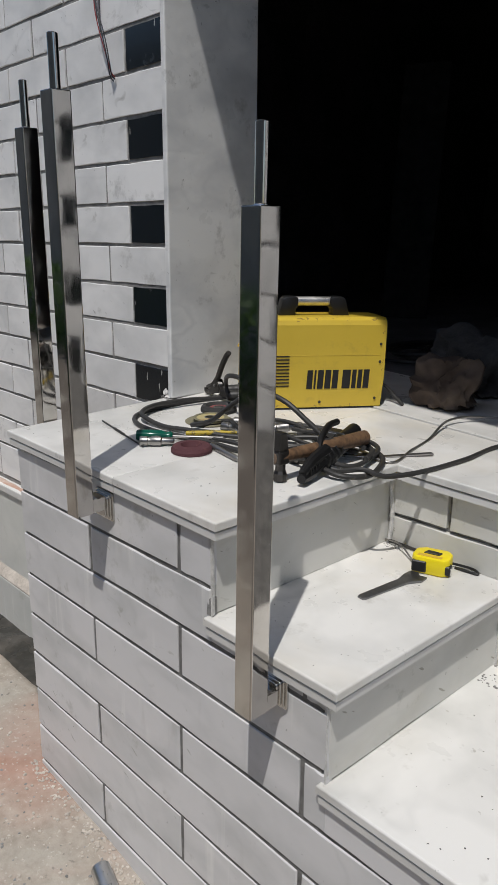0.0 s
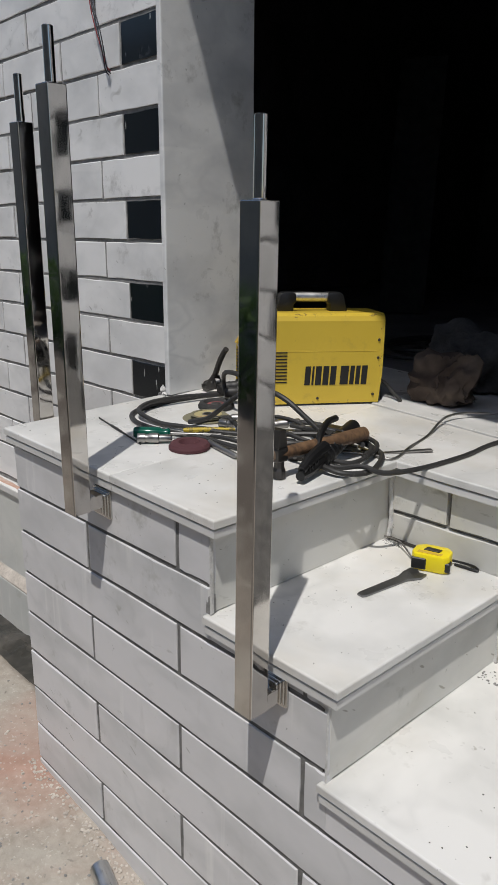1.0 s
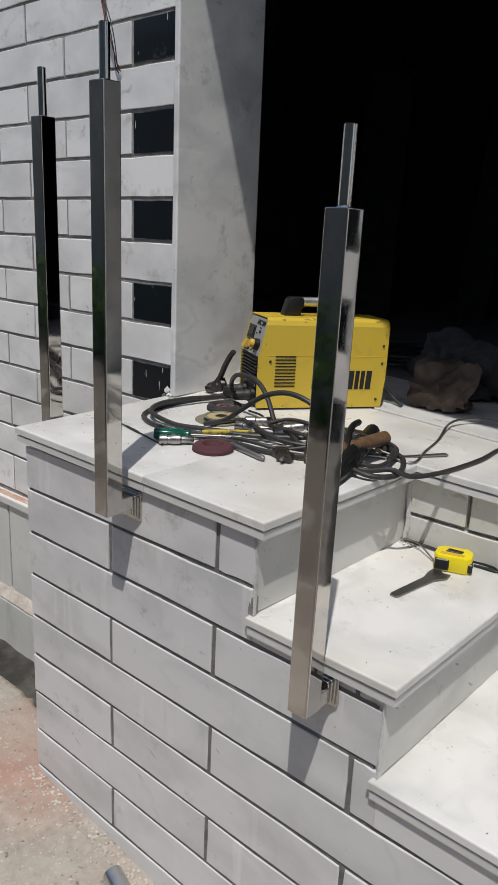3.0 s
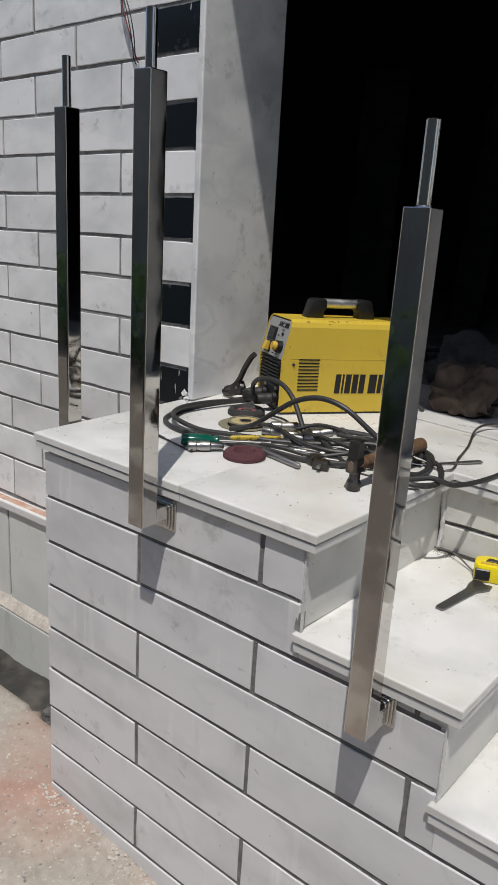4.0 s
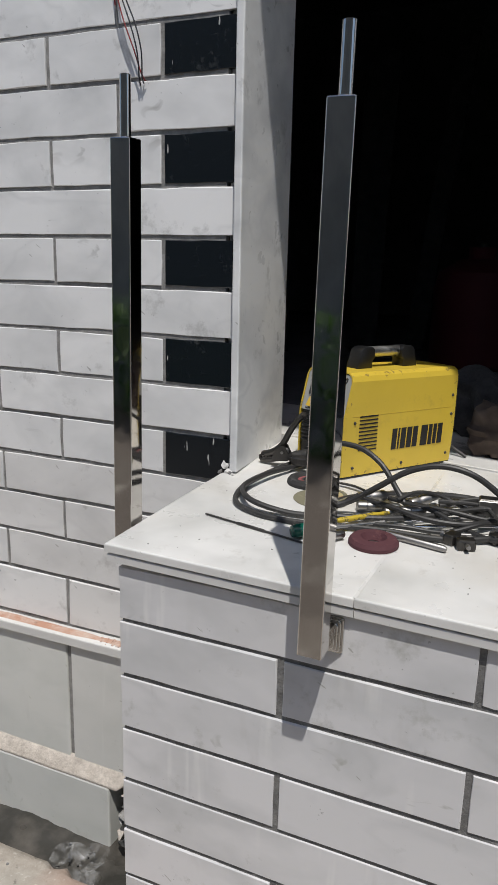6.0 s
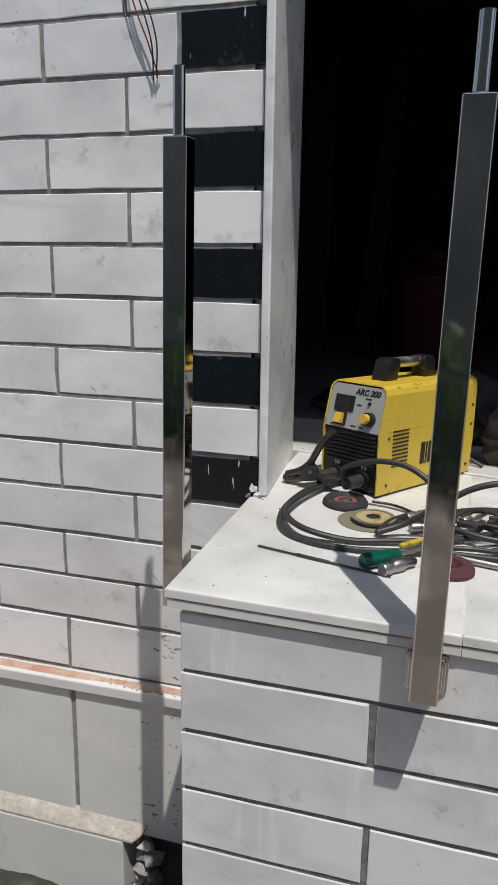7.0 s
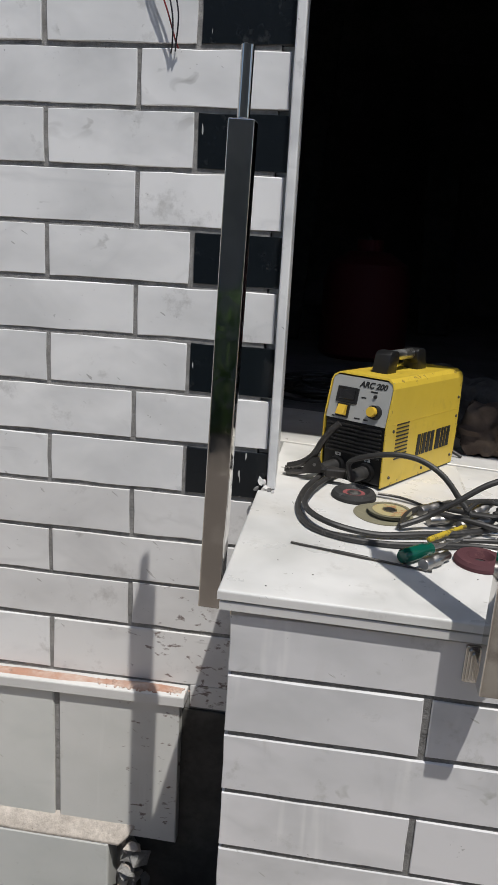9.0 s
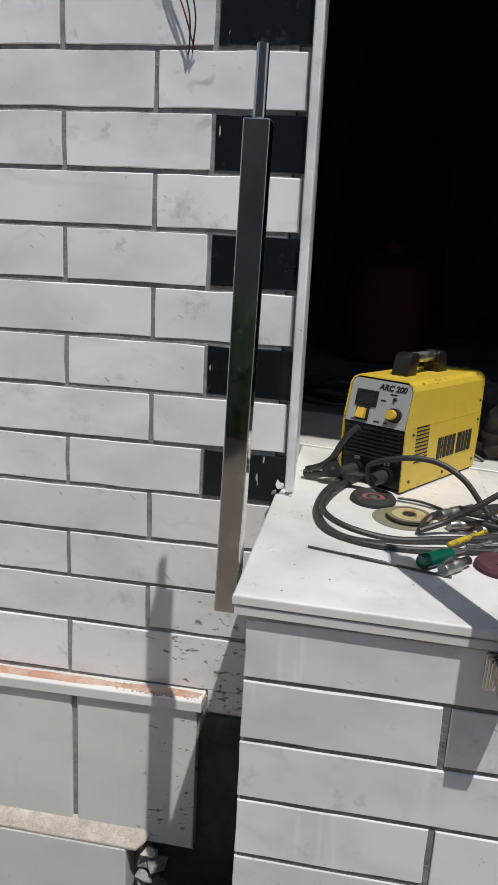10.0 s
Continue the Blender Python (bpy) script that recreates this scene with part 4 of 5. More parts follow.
for v in peen.verts:
    if v.co.z > 0.07:
        v.co.y *= 0.72
part("peen", peen, FORGED, ham)
part("handle_eye", lathe([(0, -0.0012), (0.0062, -0.0012), (0.0072, 0.0), (0.0072, 0.003)], 18, m=pose(0, -0.0125, 0.0425, -90) @ Matrix.Diagonal((0.8, 1.25, 1, 1))), END_GRAIN, ham, "dark end grain of the handle")
grip = Vector((0.006, 0.25, -0.012)).normalized()
part("handle", tube([Vector((0.001, -0.004, 0.043)) + grip * d for d in (0, 0.03, 0.06, 0.10, 0.14, 0.18, 0.215)], 0.011, 14, 4, radii=(0.0095, 0.0135)), WOOD, ham, "worn brown wooden handle", smooth=True)

# ---- screwdrivers, sockets and small steel pieces ----
def make_screwdriver(a, b, handle_len, material, label, shaft=0.003, r=0.0115):
    a, b = Vector(a), Vector(b)
    way = (b - a).normalized()
    m = Matrix.Translation(a) @ way.to_track_quat("Z", "Y").to_matrix().to_4x4()
    tool = thing("screwdriver", m, label, "screwdriver", "screwdrivers")
    bm = lathe([(0, 0), (r * 0.75, 0.001), (r, 0.006), (r, handle_len * 0.7), (r * 0.7, handle_len * 0.82), (r * 0.85, handle_len * 0.95), (r * 0.6, handle_len), (0, handle_len)], 18)
    for v in bm.verts:
        ang = math.atan2(v.co.y, v.co.x)
        if 0.004 < v.co.z < handle_len * 0.72:
            k = 1 - 0.09 * (math.cos(6 * ang) > 0.2)
            v.co.x, v.co.y = v.co.x * k, v.co.y * k
    part("handle", bm, material, tool, smooth=True)
    part("shaft", lathe([(0, handle_len), (shaft, handle_len), (shaft, (b - a).length - 0.012), (shaft * 1.3, (b - a).length - 0.005), (0.0008, (b - a).length), (0, (b - a).length)], 12), DULL_STEEL, tool, smooth=True)
    return tool


make_screwdriver(on_floor(-1.087, 0.741, 0.0125), on_floor(-0.972, 0.868, 0.008), 0.070, GREEN, "screwdriver with a fluted green plastic handle")
make_screwdriver(on_floor(-1.042, 0.825, 0.010), on_floor(-0.93, 0.955, 0.014), 0.10, AMBER_WORN, "slim yellow-handled screwdriver among the cables", 0.002, 0.0048)


def make_rod(name, a, b, prof, material, label, category, group=""):
    """A turned piece lying between two places; prof in (radius, share of the length)."""
    a, b = Vector(a), Vector(b)
    n = (b - a).length
    m = Matrix.Translation(a) @ (b - a).normalized().to_track_quat("Z", "Y").to_matrix().to_4x4()
    ob = part(name, lathe([(0, 0)] + [(r, s * n) for r, s in prof] + [(0, n)], 20), material, smooth=True)
    ob.matrix_basis = m
    return tagged(ob, label, category, group)


BOLT = steel("zinc_plated_steel", (0.37, 0.36, 0.345), 0.34)
SLEEVE = [(0.0085, 0), (0.0095, 0.03), (0.0095, 0.22), (0.0082, 0.24), (0.0082, 0.32), (0.0095, 0.35), (0.0095, 0.6), (0.007, 0.64), (0.007, 0.95), (0.005, 1)]
make_rod("expansion_bolt", on_floor(-1.057, 0.729, 0.0098), on_floor(-1.016, 0.779, 0.0098), SLEEVE, BOLT, "bright ribbed steel expansion bolt", "bolt", "loose steel bolts")
make_rod("expansion_bolt", on_floor(-1.034, 0.912, 0.0098), on_floor(-0.968, 0.944, 0.0105), SLEEVE, BOLT, "bright ribbed steel expansion bolt", "bolt", "loose steel bolts")
make_rod("expansion_bolt", on_floor(-1.045, 0.953, 0.0098), on_floor(-0.983, 1.016, 0.0105), SLEEVE, DULL_STEEL, "dull steel sleeve bolt with drilled holes", "bolt", "loose steel bolts")
make_rod("expansion_bolt", on_floor(-0.985, 0.905, 0.0098), on_floor(-0.925, 0.945, 0.013), SLEEVE, DULL_STEEL, "dull steel sleeve bolt under the cables", "bolt", "loose steel bolts")
make_rod("expansion_bolt", on_floor(-0.955, 0.965, 0.012), on_floor(-0.915, 1.02, 0.02), SLEEVE, DULL_STEEL, "dull steel sleeve bolt under the cables", "bolt", "loose steel bolts")
make_rod("chisel", on_floor(-0.96, 0.822, 0.006), on_floor(-0.865, 0.805, 0.006), [(0.0055, 0), (0.0055, 0.95), (0.003, 1)], DULL_STEEL, "short dull steel bar", "steel bar")
for a, b, r, lab in (((-0.93, 0.88), (-0.735, 1.0), 0.003, "thin bright welding rod"), ((-0.95, 0.90), (-0.76, 0.97), 0.0028, "thin bright welding rod"), ((-0.90, 0.865), (-0.75, 0.93), 0.0032, "thin grey welding rod"), ((-0.92, 0.93), (-0.77, 1.02), 0.0028, "thin grey welding rod")):
    make_rod("welding_rod", on_floor(*a, r + 0.001), on_floor(*b, r + 0.001), [(r, 0), (r, 0.9), (r * 0.6, 0.9), (r * 0.6, 1)], CHROME if "bright" in lab else DULL_STEEL, lab + " lying under the cables", "welding rod", "welding rods")
make_rod("welding_rod", on_floor(-1.247, 0.767, 0.0025), on_floor(-1.044, 0.727, 0.0025), [(0.0016, 0), (0.0016, 0.3), (0.0026, 0.32), (0.0026, 0.55), (0.0018, 0.57), (0.0014, 1)], DARK_STEEL, "used dark welding rod lying on the landing", "welding rod", "welding rods")
make_rod("tube_offcut", (-0.972, 0.548, 0.096), (-0.905, 0.530, 0.092), [(0.019, 0), (0.019, 0.999), (0.0175, 1.0), (0.0175, 0.6)], GRIP, "short polished steel tube offcut on the ground", "tube offcut")


magnet = thing("magnet_holder", plate_at(-0.817, 1.012, 0.0005, 8), "dark worn magnetic welding holder block", "magnetic holder")
part("body", prism([(-0.03, -0.012), (0.03, -0.012), (0.03, 0.012), (-0.03, 0.012)], 0, 0.033, 0.002), DARK_STEEL, magnet)
part("side_plate", box(-0.031, 0.031, -0.0145, -0.0122, 0.002, 0.031, 0.0008), DULL_STEEL, magnet)
part("side_plate", box(-0.031, 0.031, 0.0122, 0.0145, 0.002, 0.031, 0.0008), DULL_STEEL, magnet)
flat_bar = part("flat_bar", box(-0.05, 0.05, -0.006, 0.006, 0, 0.003, 0.0008), DULL_STEEL, m=plate_at(-0.70, 1.075, 0.0005, 58))
tagged(flat_bar, "short dull flat steel bar on the landing", "steel bar")
for x, y, turn in ((-0.842, 0.835, 20), (-0.865, 0.85, 70), (-0.80, 0.885, 40)):
    clampb = thing("pipe_clamp", plate_at(x, y, 0.0005, turn), "small dark steel clamp with a bolt under the cables", "clamp", "small clamps")
    part("body", box(-0.014, 0.014, -0.009, 0.009, 0, 0.017, 0.003, 2), DARK_STEEL, clampb)
    part("bolt", lathe([(0, -0.018), (0.006, -0.018), (0.006, -0.012), (0.0035, -0.012), (0.0035, 0.02), (0, 0.02)], 10, m=pose(0, 0, 0.01, 90)), DULL_STEEL, clampb)

# ---- electrode holder and earth clamp ----
holder = thing("electrode_holder", pose(*on_floor(-0.707, 0.797, 0.014), 0, 0, 0), "black welding electrode holder resting over the hammer handle", "electrode holder")
axis = Vector((-0.075, 0.225, 0.03))
part("grip", tube([axis * 0.30, axis * 0.5, axis * 0.75, axis * 0.98], 0.014, 12, 4, radii=(0.0175, 0.014)), BLACK, holder, "ribbed black grip", smooth=True)
for k in range(6):
    c = axis * (0.36 + 0.07 * k)
    part("grip_ring", lathe([(0.0168, -0.003), (0.0185, 0), (0.0168, 0.003)], 14, m=Matrix.Translation(c) @ axis.to_track_quat("Z", "Y").to_matrix().to_4x4()), BLACK, holder)
part("lower_jaw", tube([axis * 0.32, axis * 0.15 + Vector((0, 0, -0.004)), axis * 0.0], 0.008, 10, 4, radii=(0.014, 0.008)), BLACK, holder, smooth=True)
part("upper_jaw", tube([axis * 0.40 + Vector((0, 0, 0.012)), axis * 0.18 + Vector((0.0, 0, 0.014)), axis * 0.02 + Vector((0, 0, 0.008))], 0.008, 10, 4, radii=(0.013, 0.007)), BLACK, holder, smooth=True)
part("lever", tube([axis * 0.30 + Vector((-0.004, 0, 0.014)), axis * 0.42 + Vector((-0.012, 0, 0.030)), axis * 0.60 + Vector((-0.018, 0, 0.036)), axis * 0.75 + Vector((-0.016, 0, 0.032))], 0.006, 10, 5), BLACK, holder, smooth=True)
for k in range(5):
    part("grid_rib", box(-0.0095, 0.0095, -0.0016, 0.0016, 0.0, 0.013, 0.0006), BLACK, holder, m=Matrix.Translation(axis * (0.08 + 0.045 * k)) @ axis.to_track_quat("Y", "Z").to_matrix().to_4x4())

EX, EY = -1.232, 1.072
earth = thing("earth_clamp", pose(*on_floor(EX, EY, 0.0), 0, 0, 0), "dark steel spring earth clamp with a cable lug", "earth clamp")
part("lower_arm", tube([(-0.052, 0.010, 0.010), (-0.03, 0.006, 0.014), (0.0, 0.0, 0.022), (0.035, -0.006, 0.026), (0.078, -0.010, 0.020)], 0.006, 8, 5, radii=(0.007, 0.006)), FORGED, earth, smooth=True)
part("upper_arm", tube([(-0.050, 0.012, 0.020), (-0.025, 0.006, 0.030), (-0.004, 0.001, 0.048), (0.012, 0.0, 0.078), (0.028, -0.001, 0.102), (0.040, -0.002, 0.114)], 0.006, 8, 5, radii=(0.007, 0.0062)), FORGED, earth, smooth=True)
for y0 in (-0.010, 0.007):
    part("side_plate", prism([(-0.022, 0.014), (0.012, 0.018), (0.014, 0.030), (0.004, 0.048), (-0.006, 0.046), (-0.020, 0.028)], y0, y0 + 0.002, 0.0004), FORGED, earth, m=Matrix(((1, 0, 0, 0), (0, 0, 1, 0.0), (0, 1, 0, 0), (0, 0, 0, 1))))
part("spring", lathe([(0.007, -0.008), (0.008, -0.006), (0.007, -0.004), (0.008, -0.002), (0.007, 0.0), (0.008, 0.002), (0.007, 0.004), (0.008, 0.006), (0.007, 0.008)], 14, m=pose(0.0, 0.0, 0.034, 90)), DULL_STEEL, earth)
part("pivot_bolt", lathe([(0, -0.015), (0.005, -0.015), (0.005, -0.011), (0.003, -0.011), (0.003, 0.013), (0, 0.013)], 8, m=pose(0, 0.0, 0.034, 90)), DULL_STEEL, earth)
for k in range(4):
    part("jaw_tooth", box(-0.056 + 0.007 * k, -0.052 + 0.007 * k, 0.003, 0.017, 0.011, 0.020, 0.0008), FORGED, earth)
part("cable_lug", box(0.020, 0.060, -0.016, 0.000, 0.012, 0.030, 0.004, 2), FORGED, earth)

# ---- welding cables ----
def make_cable(points, radius, label, name="welding_cable", group="welding cables", material=RUBBER):
    ob = part(name, tube([on_floor(x - 0.012, y + 0.004, radius + up) for x, y, up in points], radius, 10, 8), material, smooth=True)
    return tagged(ob, label, "cable", group)


def socket_at(y):
    p = WELD_M @ Vector((-0.012, y, 0.028))
    return p.x + 0.012, p.y - 0.004, p.z - landing_z(p.x, p.y) - 0.006


sx, sy, sz = socket_at(0.034)
tx, ty, tz = socket_at(0.098)
R = 0.0050
make_cable([(sx, sy, sz), (sx - 0.02, sy - 0.03, sz - 0.004), (-1.155, 1.035, 0.05), (-1.10, 0.995, 0.082), (-1.045, 0.985, 0.085), (-1.0, 0.97, 0.066), (-0.965, 0.955, 0.028), (-0.95, 0.945, 0.012)], R, "dusty black welding cable arching out of the machine")
make_cable([(tx, ty, tz), (tx - 0.02, ty - 0.02, tz - 0.006), (-1.205, 1.08, 0.006), (-1.231, 0.998, 0), (-1.236, 0.907, 0), (-1.214, 0.834, 0), (-1.162, 0.800, 0), (-1.095, 0.795, 0), (-1.03, 0.807, 0.002), (-0.96, 0.830, 0), (-0.88, 0.838, 0), (-0.82, 0.858, 0.003), (-0.765, 0.905, 0.006)], R, "dusty black welding cable looping round the landing")
make_cable([(-1.165, 1.115, 0.012), (-1.195, 1.055, 0.006), (-1.218, 0.97, 0.010), (-1.223, 0.885, 0.011), (-1.182, 0.826, 0.011), (-1.112, 0.824, 0.002), (-1.045, 0.842, 0.004), (-0.965, 0.876, 0.004), (-0.90, 0.925, 0.006), (-0.83, 0.985, 0.012), (-0.76, 1.02, 0.008), (-0.70, 1.01, 0.002), (-0.664, 0.95, 0), (-0.655, 0.905, 0.001), (-0.675, 0.868, 0.004), (-0.72, 0.86, 0.01)], R, "dusty black welding cable running to the clamp")
make_cable([(-1.07, 0.868, 0.004), (-1.03, 0.885, 0.018), (-0.985, 0.885, 0.05), (-0.935, 0.890, 0.085), (-0.885, 0.895, 0.100), (-0.835, 0.900, 0.092), (-0.79, 0.915, 0.060), (-0.755, 0.935, 0.030), (-0.73, 0.97, 0.03)], R, "dusty black welding cable standing up in an arch")
make_cable([(-1.07, 0.868, 0.004), (-1.056, 0.925, 0.004), (-1.03, 0.965, 0.004), (-0.98, 1.0, 0.004), (-0.92, 1.045, 0.004), (-0.865, 1.068, 0.002), (-0.80, 1.058, 0.003), (-0.745, 1.015, 0.01), (-0.72, 0.98, 0.02)], R, "dusty black welding cable in a wide loop")
make_cable([(-0.95, 0.945, 0.012), (-0.90, 0.93, 0.014), (-0.85, 0.905, 0.004), (-0.80, 0.87, 0.004), (-0.75, 0.865, 0.016), (-0.70, 0.885, 0.004), (-0.66, 0.905, 0.012), (-0.632, 0.932, 0.002), (-0.612, 1.01, 0.0), (-0.604, 1.135, 0), (-0.61, 1.25, 0), (-0.57, 1.36, 0.012), (-0.50, 1.50, 0.012)], R * 0.9, "black cable trailing across the doorway floor")
make_cable([(-0.90, 1.00, 0), (-0.84, 1.04, 0.012), (-0.77, 1.045, 0.012), (-0.725, 1.03, 0.01), (-0.70, 0.98, 0.008), (-0.695, 0.92, 0.005), (-0.73, 0.89, 0.012)], R * 0.9, "black cable end near the hammer")
make_cable([(-0.735, 1.0, 0.004), (-0.678, 1.012, 0), (-0.70, 1.10, 0), (-0.722, 1.19, 0), (-0.752, 1.30, 0.012), (-0.735, 1.38, 0.012), (-0.66, 1.44, 0.012), (-0.5, 1.5, 0.012)], 0.0026, "thin grey wire lying across the doorway floor", "thin_wire", "thin wires", DULL_STEEL)
make_cable([(-1.10, 1.035, 0), (-1.06, 1.030, 0), (-1.02, 1.0, 0), (-1.0, 0.965, 0)], 0.0022, "thin wire beside the machine", "thin_wire", "thin wires", DARK_STEEL)
make_cable([(-1.02, 0.93, 0.012), (-0.96, 0.90, 0.016), (-0.90, 0.885, 0.012), (-0.84, 0.90, 0.010), (-0.79, 0.955, 0.012), (-0.75, 1.0, 0.02), (-0.715, 1.0, 0.012), (-0.69, 0.95, 0.012)], R, "dusty black welding cable in the tangle")
make_cable([(-0.985, 0.985, 0.003), (-0.93, 0.955, 0.010), (-0.87, 0.945, 0.012), (-0.81, 0.955, 0.006), (-0.765, 0.985, 0.01), (-0.735, 0.95, 0.03), (-0.735, 0.90, 0.045), (-0.75, 0.865, 0.03)], R * 0.9, "dusty black cable bent over the hammer handle")
make_cable([(-1.0, 0.845, 0.0), (-0.93, 0.85, 0.006), (-0.87, 0.87, 0.002), (-0.82, 0.91, 0.012), (-0.80, 0.96, 0.004), (-0.83, 1.0, 0.014), (-0.90, 0.985, 0.014)], R * 0.8, "thinner black cable loop in the tangle")
make_cable([(-0.96, 0.935, 0.02), (-0.935, 0.97, 0.028), (-0.90, 1.0, 0.02), (-0.86, 1.0, 0.006), (-0.82, 0.975, 0.003)], R * 0.7, "short black lead in the tangle")
# cable lugs at the sockets
for y, (px, py, pz) in ((0.034, (sx, sy, sz)), (0.098, (tx, ty, tz))):
    back = WELD_M @ Vector((-0.006, y, 0.028))
    front = WELD_M @ Vector((-0.055, y + 0.004, 0.026))
    lug = make_rod("cable_plug", back, front, [(0.010, 0), (0.0125, 0.1), (0.0125, 0.35), (0.0115, 0.45), (0.0125, 0.5), (0.0115, 0.6), (0.012, 0.7), (0.010, 0.95), (0.006, 1)], RUBBER, "ribbed black cable plug in the machine's socket", "cable plug", "cable plugs")

# ---- tape measure and bracket on the second step ----
TZ = STEPS[0][0]
tape = thing("tape_measure", pose(-0.577, 0.990, TZ, 0, 0, 22) @ Matrix.Diagonal((0.88, 0.88, 0.92, 1)), "yellow tape measure with black trim lying on the marble step", "tape measure")
tape_out = [(-0.030, -0.026), (0.026, -0.029), (0.036, -0.020), (0.037, 0.012), (0.026, 0.027), (-0.018, 0.029), (-0.034, 0.018), (-0.037, -0.012)]
bm = prism(tape_out, 0.0005, 0.033)
bmesh.ops.bevel(bm, geom=bm.edges[:], offset=0.0035, segments=2, affect="EDGES", profile=0.5, clamp_overlap=True)
part("case", bm, TAPE_YELLOW, tape, smooth=True)
part("grip_pad", box(-0.034, -0.006, -0.0295, -0.020, 0.004, 0.026, 0.002), BLACK, tape, "black rubber grip")
part("grip_pad", box(0.0245, 0.0385, -0.026, -0.006, 0.004, 0.022, 0.002), BLACK, tape, "black rubber grip")
part("belt_clip", prism([(-0.016, -0.004), (0.014, -0.008), (0.018, 0.004), (-0.010, 0.010)], 0.0325, 0.0352, 0.0006), DARK_STEEL, tape, "grey belt clip")
part("badge", prism([(-0.026, -0.018), (0.020, -0.021), (0.022, -0.012), (-0.024, -0.008)], 0.0328, 0.0337), AMBER, tape)
part("blade_hook", box(0.0365, 0.0395, -0.020, -0.004, 0.003, 0.016, 0.0004), CHROME, tape)
part("wrist_strap", tube([(0.020, 0.025, 0.010), (0.045, 0.032, 0.006), (0.075, 0.028, 0.004), (0.085, 0.012, 0.003), (0.06, 0.018, 0.003), (0.04, 0.024, 0.003)], 0.0026, 8, 6), BLACK, tape, smooth=True)
SPANNER_STEEL = steel("scratched_grey_steel", (0.24, 0.24, 0.24), 0.36)
plate = part("steel_spanner", prism([(-0.078, -0.006), (-0.072, -0.0085), (0.02, -0.010), (0.045, -0.020), (0.062, -0.016), (0.058, -0.004), (0.066, 0.006), (0.058, 0.018), (0.04, 0.016), (0.02, 0.009), (-0.072, 0.007), (-0.078, 0.005)], 0, 0.0035, 0.0007), SPANNER_STEEL, m=pose(-0.584, 0.893, TZ + 0.0005, 0, 0, 84))
tagged(plate, "dull grey flat steel spanner on the marble step", "spanner")
stay = part("steel_wire", tube([(-0.705, 1.03, TZ + 0.006), (-0.66, 1.015, TZ + 0.012), (-0.61, 0.985, TZ + 0.004)], 0.0016, 8, 5), DULL_STEEL, smooth=True)
tagged(stay, "thin bent steel wire on the step", "wire")
make_rod("steel_rod", (-0.700, 1.034, TZ + 0.004), (-0.62, 1.032, TZ + 0.004), [(0.003, 0), (0.003, 1)], DARK_STEEL, "short dark rod in the corner of the step", "rod")

# ---- wires hanging on the house wall ----
wires = thing("hanging_wires", pose(-0.012, 0.014, 0.012), "thin red and dark electric wires hanging out of the wall", "wires")
part("wire", tube([(-1.552, 0.999, 1.80), (-1.545, 0.975, 1.785), (-1.535, 0.966, 1.75), (-1.520, 0.966, 1.70), (-1.500, 0.968, 1.65), (-1.488, 0.972, 1.612), (-1.484, 0.980, 1.600)], 0.0013, 8, 6), RED_WIRE, wires, "dark red wire")
part("wire", tube([(-1.548, 0.999, 1.81), (-1.538, 0.970, 1.79), (-1.522, 0.962, 1.74), (-1.503, 0.962, 1.69), (-1.491, 0.964, 1.645), (-1.492, 0.972, 1.605), (-1.497, 0.984, 1.594)], 0.0013, 8, 6), BLUE_WIRE, wires)
part("wire", tube([(-1.544, 0.999, 1.81), (-1.532, 0.968, 1.79), (-1.514, 0.960, 1.74), (-1.492, 0.960, 1.69), (-1.481, 0.962, 1.645), (-1.486, 0.972, 1.606), (-1.490, 0.984, 1.597)], 0.0013, 8, 6), BLUE_WIRE, wires)
part("wire", tube([(-1.556, 0.999, 1.80), (-1.552, 0.982, 1.77), (-1.545, 0.978, 1.73)], 0.0013, 8, 6), RED_WIRE, wires, "dark red wire")

# ---- the dim things inside the doorway ----
def crumple(size, seed, folds):
    """Folded cloth: sharp ridges, sunk hollows and a few pulled-up tips."""
    bm = bmesh.new()
    bmesh.ops.create_icosphere(bm, subdivisions=5, radius=1)
    tips = [Vector((0.85, -0.1, 0.75)).normalized(), Vector((-0.5, 0.1, 0.85)).normalized(), Vector((-0.95, -0.2, 0.1)).normalized()]
    for v in bm.verts:
        p = v.co.copy()
        q = p + 0.35 * Vector((noise.noise(p * 1.5 + Vector((seed, 1, 2))), noise.noise(p * 1.5 + Vector((3, seed, 5))), noise.noise(p * 1.5 + Vector((7, 8, seed)))))
        ridge = 1 - 2 * abs(noise.noise(q * folds + Vector((seed, 0, 0))))
        small = 1 - 2 * abs(noise.noise(q * folds * 2.3 + Vector((0, seed, 0))))
        k = 0.66 + 0.42 * ridge + 0.07 * small
        for tip in tips:
            k += 0.5 * max(0.0, p.dot(tip) - 0.72) / 0.28
        v.co = Vector((p.x * size[0], p.y * size[1], max(p.z, -0.5) * size[2])) * k
    low = min(v.co.z for v in bm.verts)
    for v in bm.verts:
        v.co.z = max(v.co.z - low - 0.006, 0.0)
    return bm


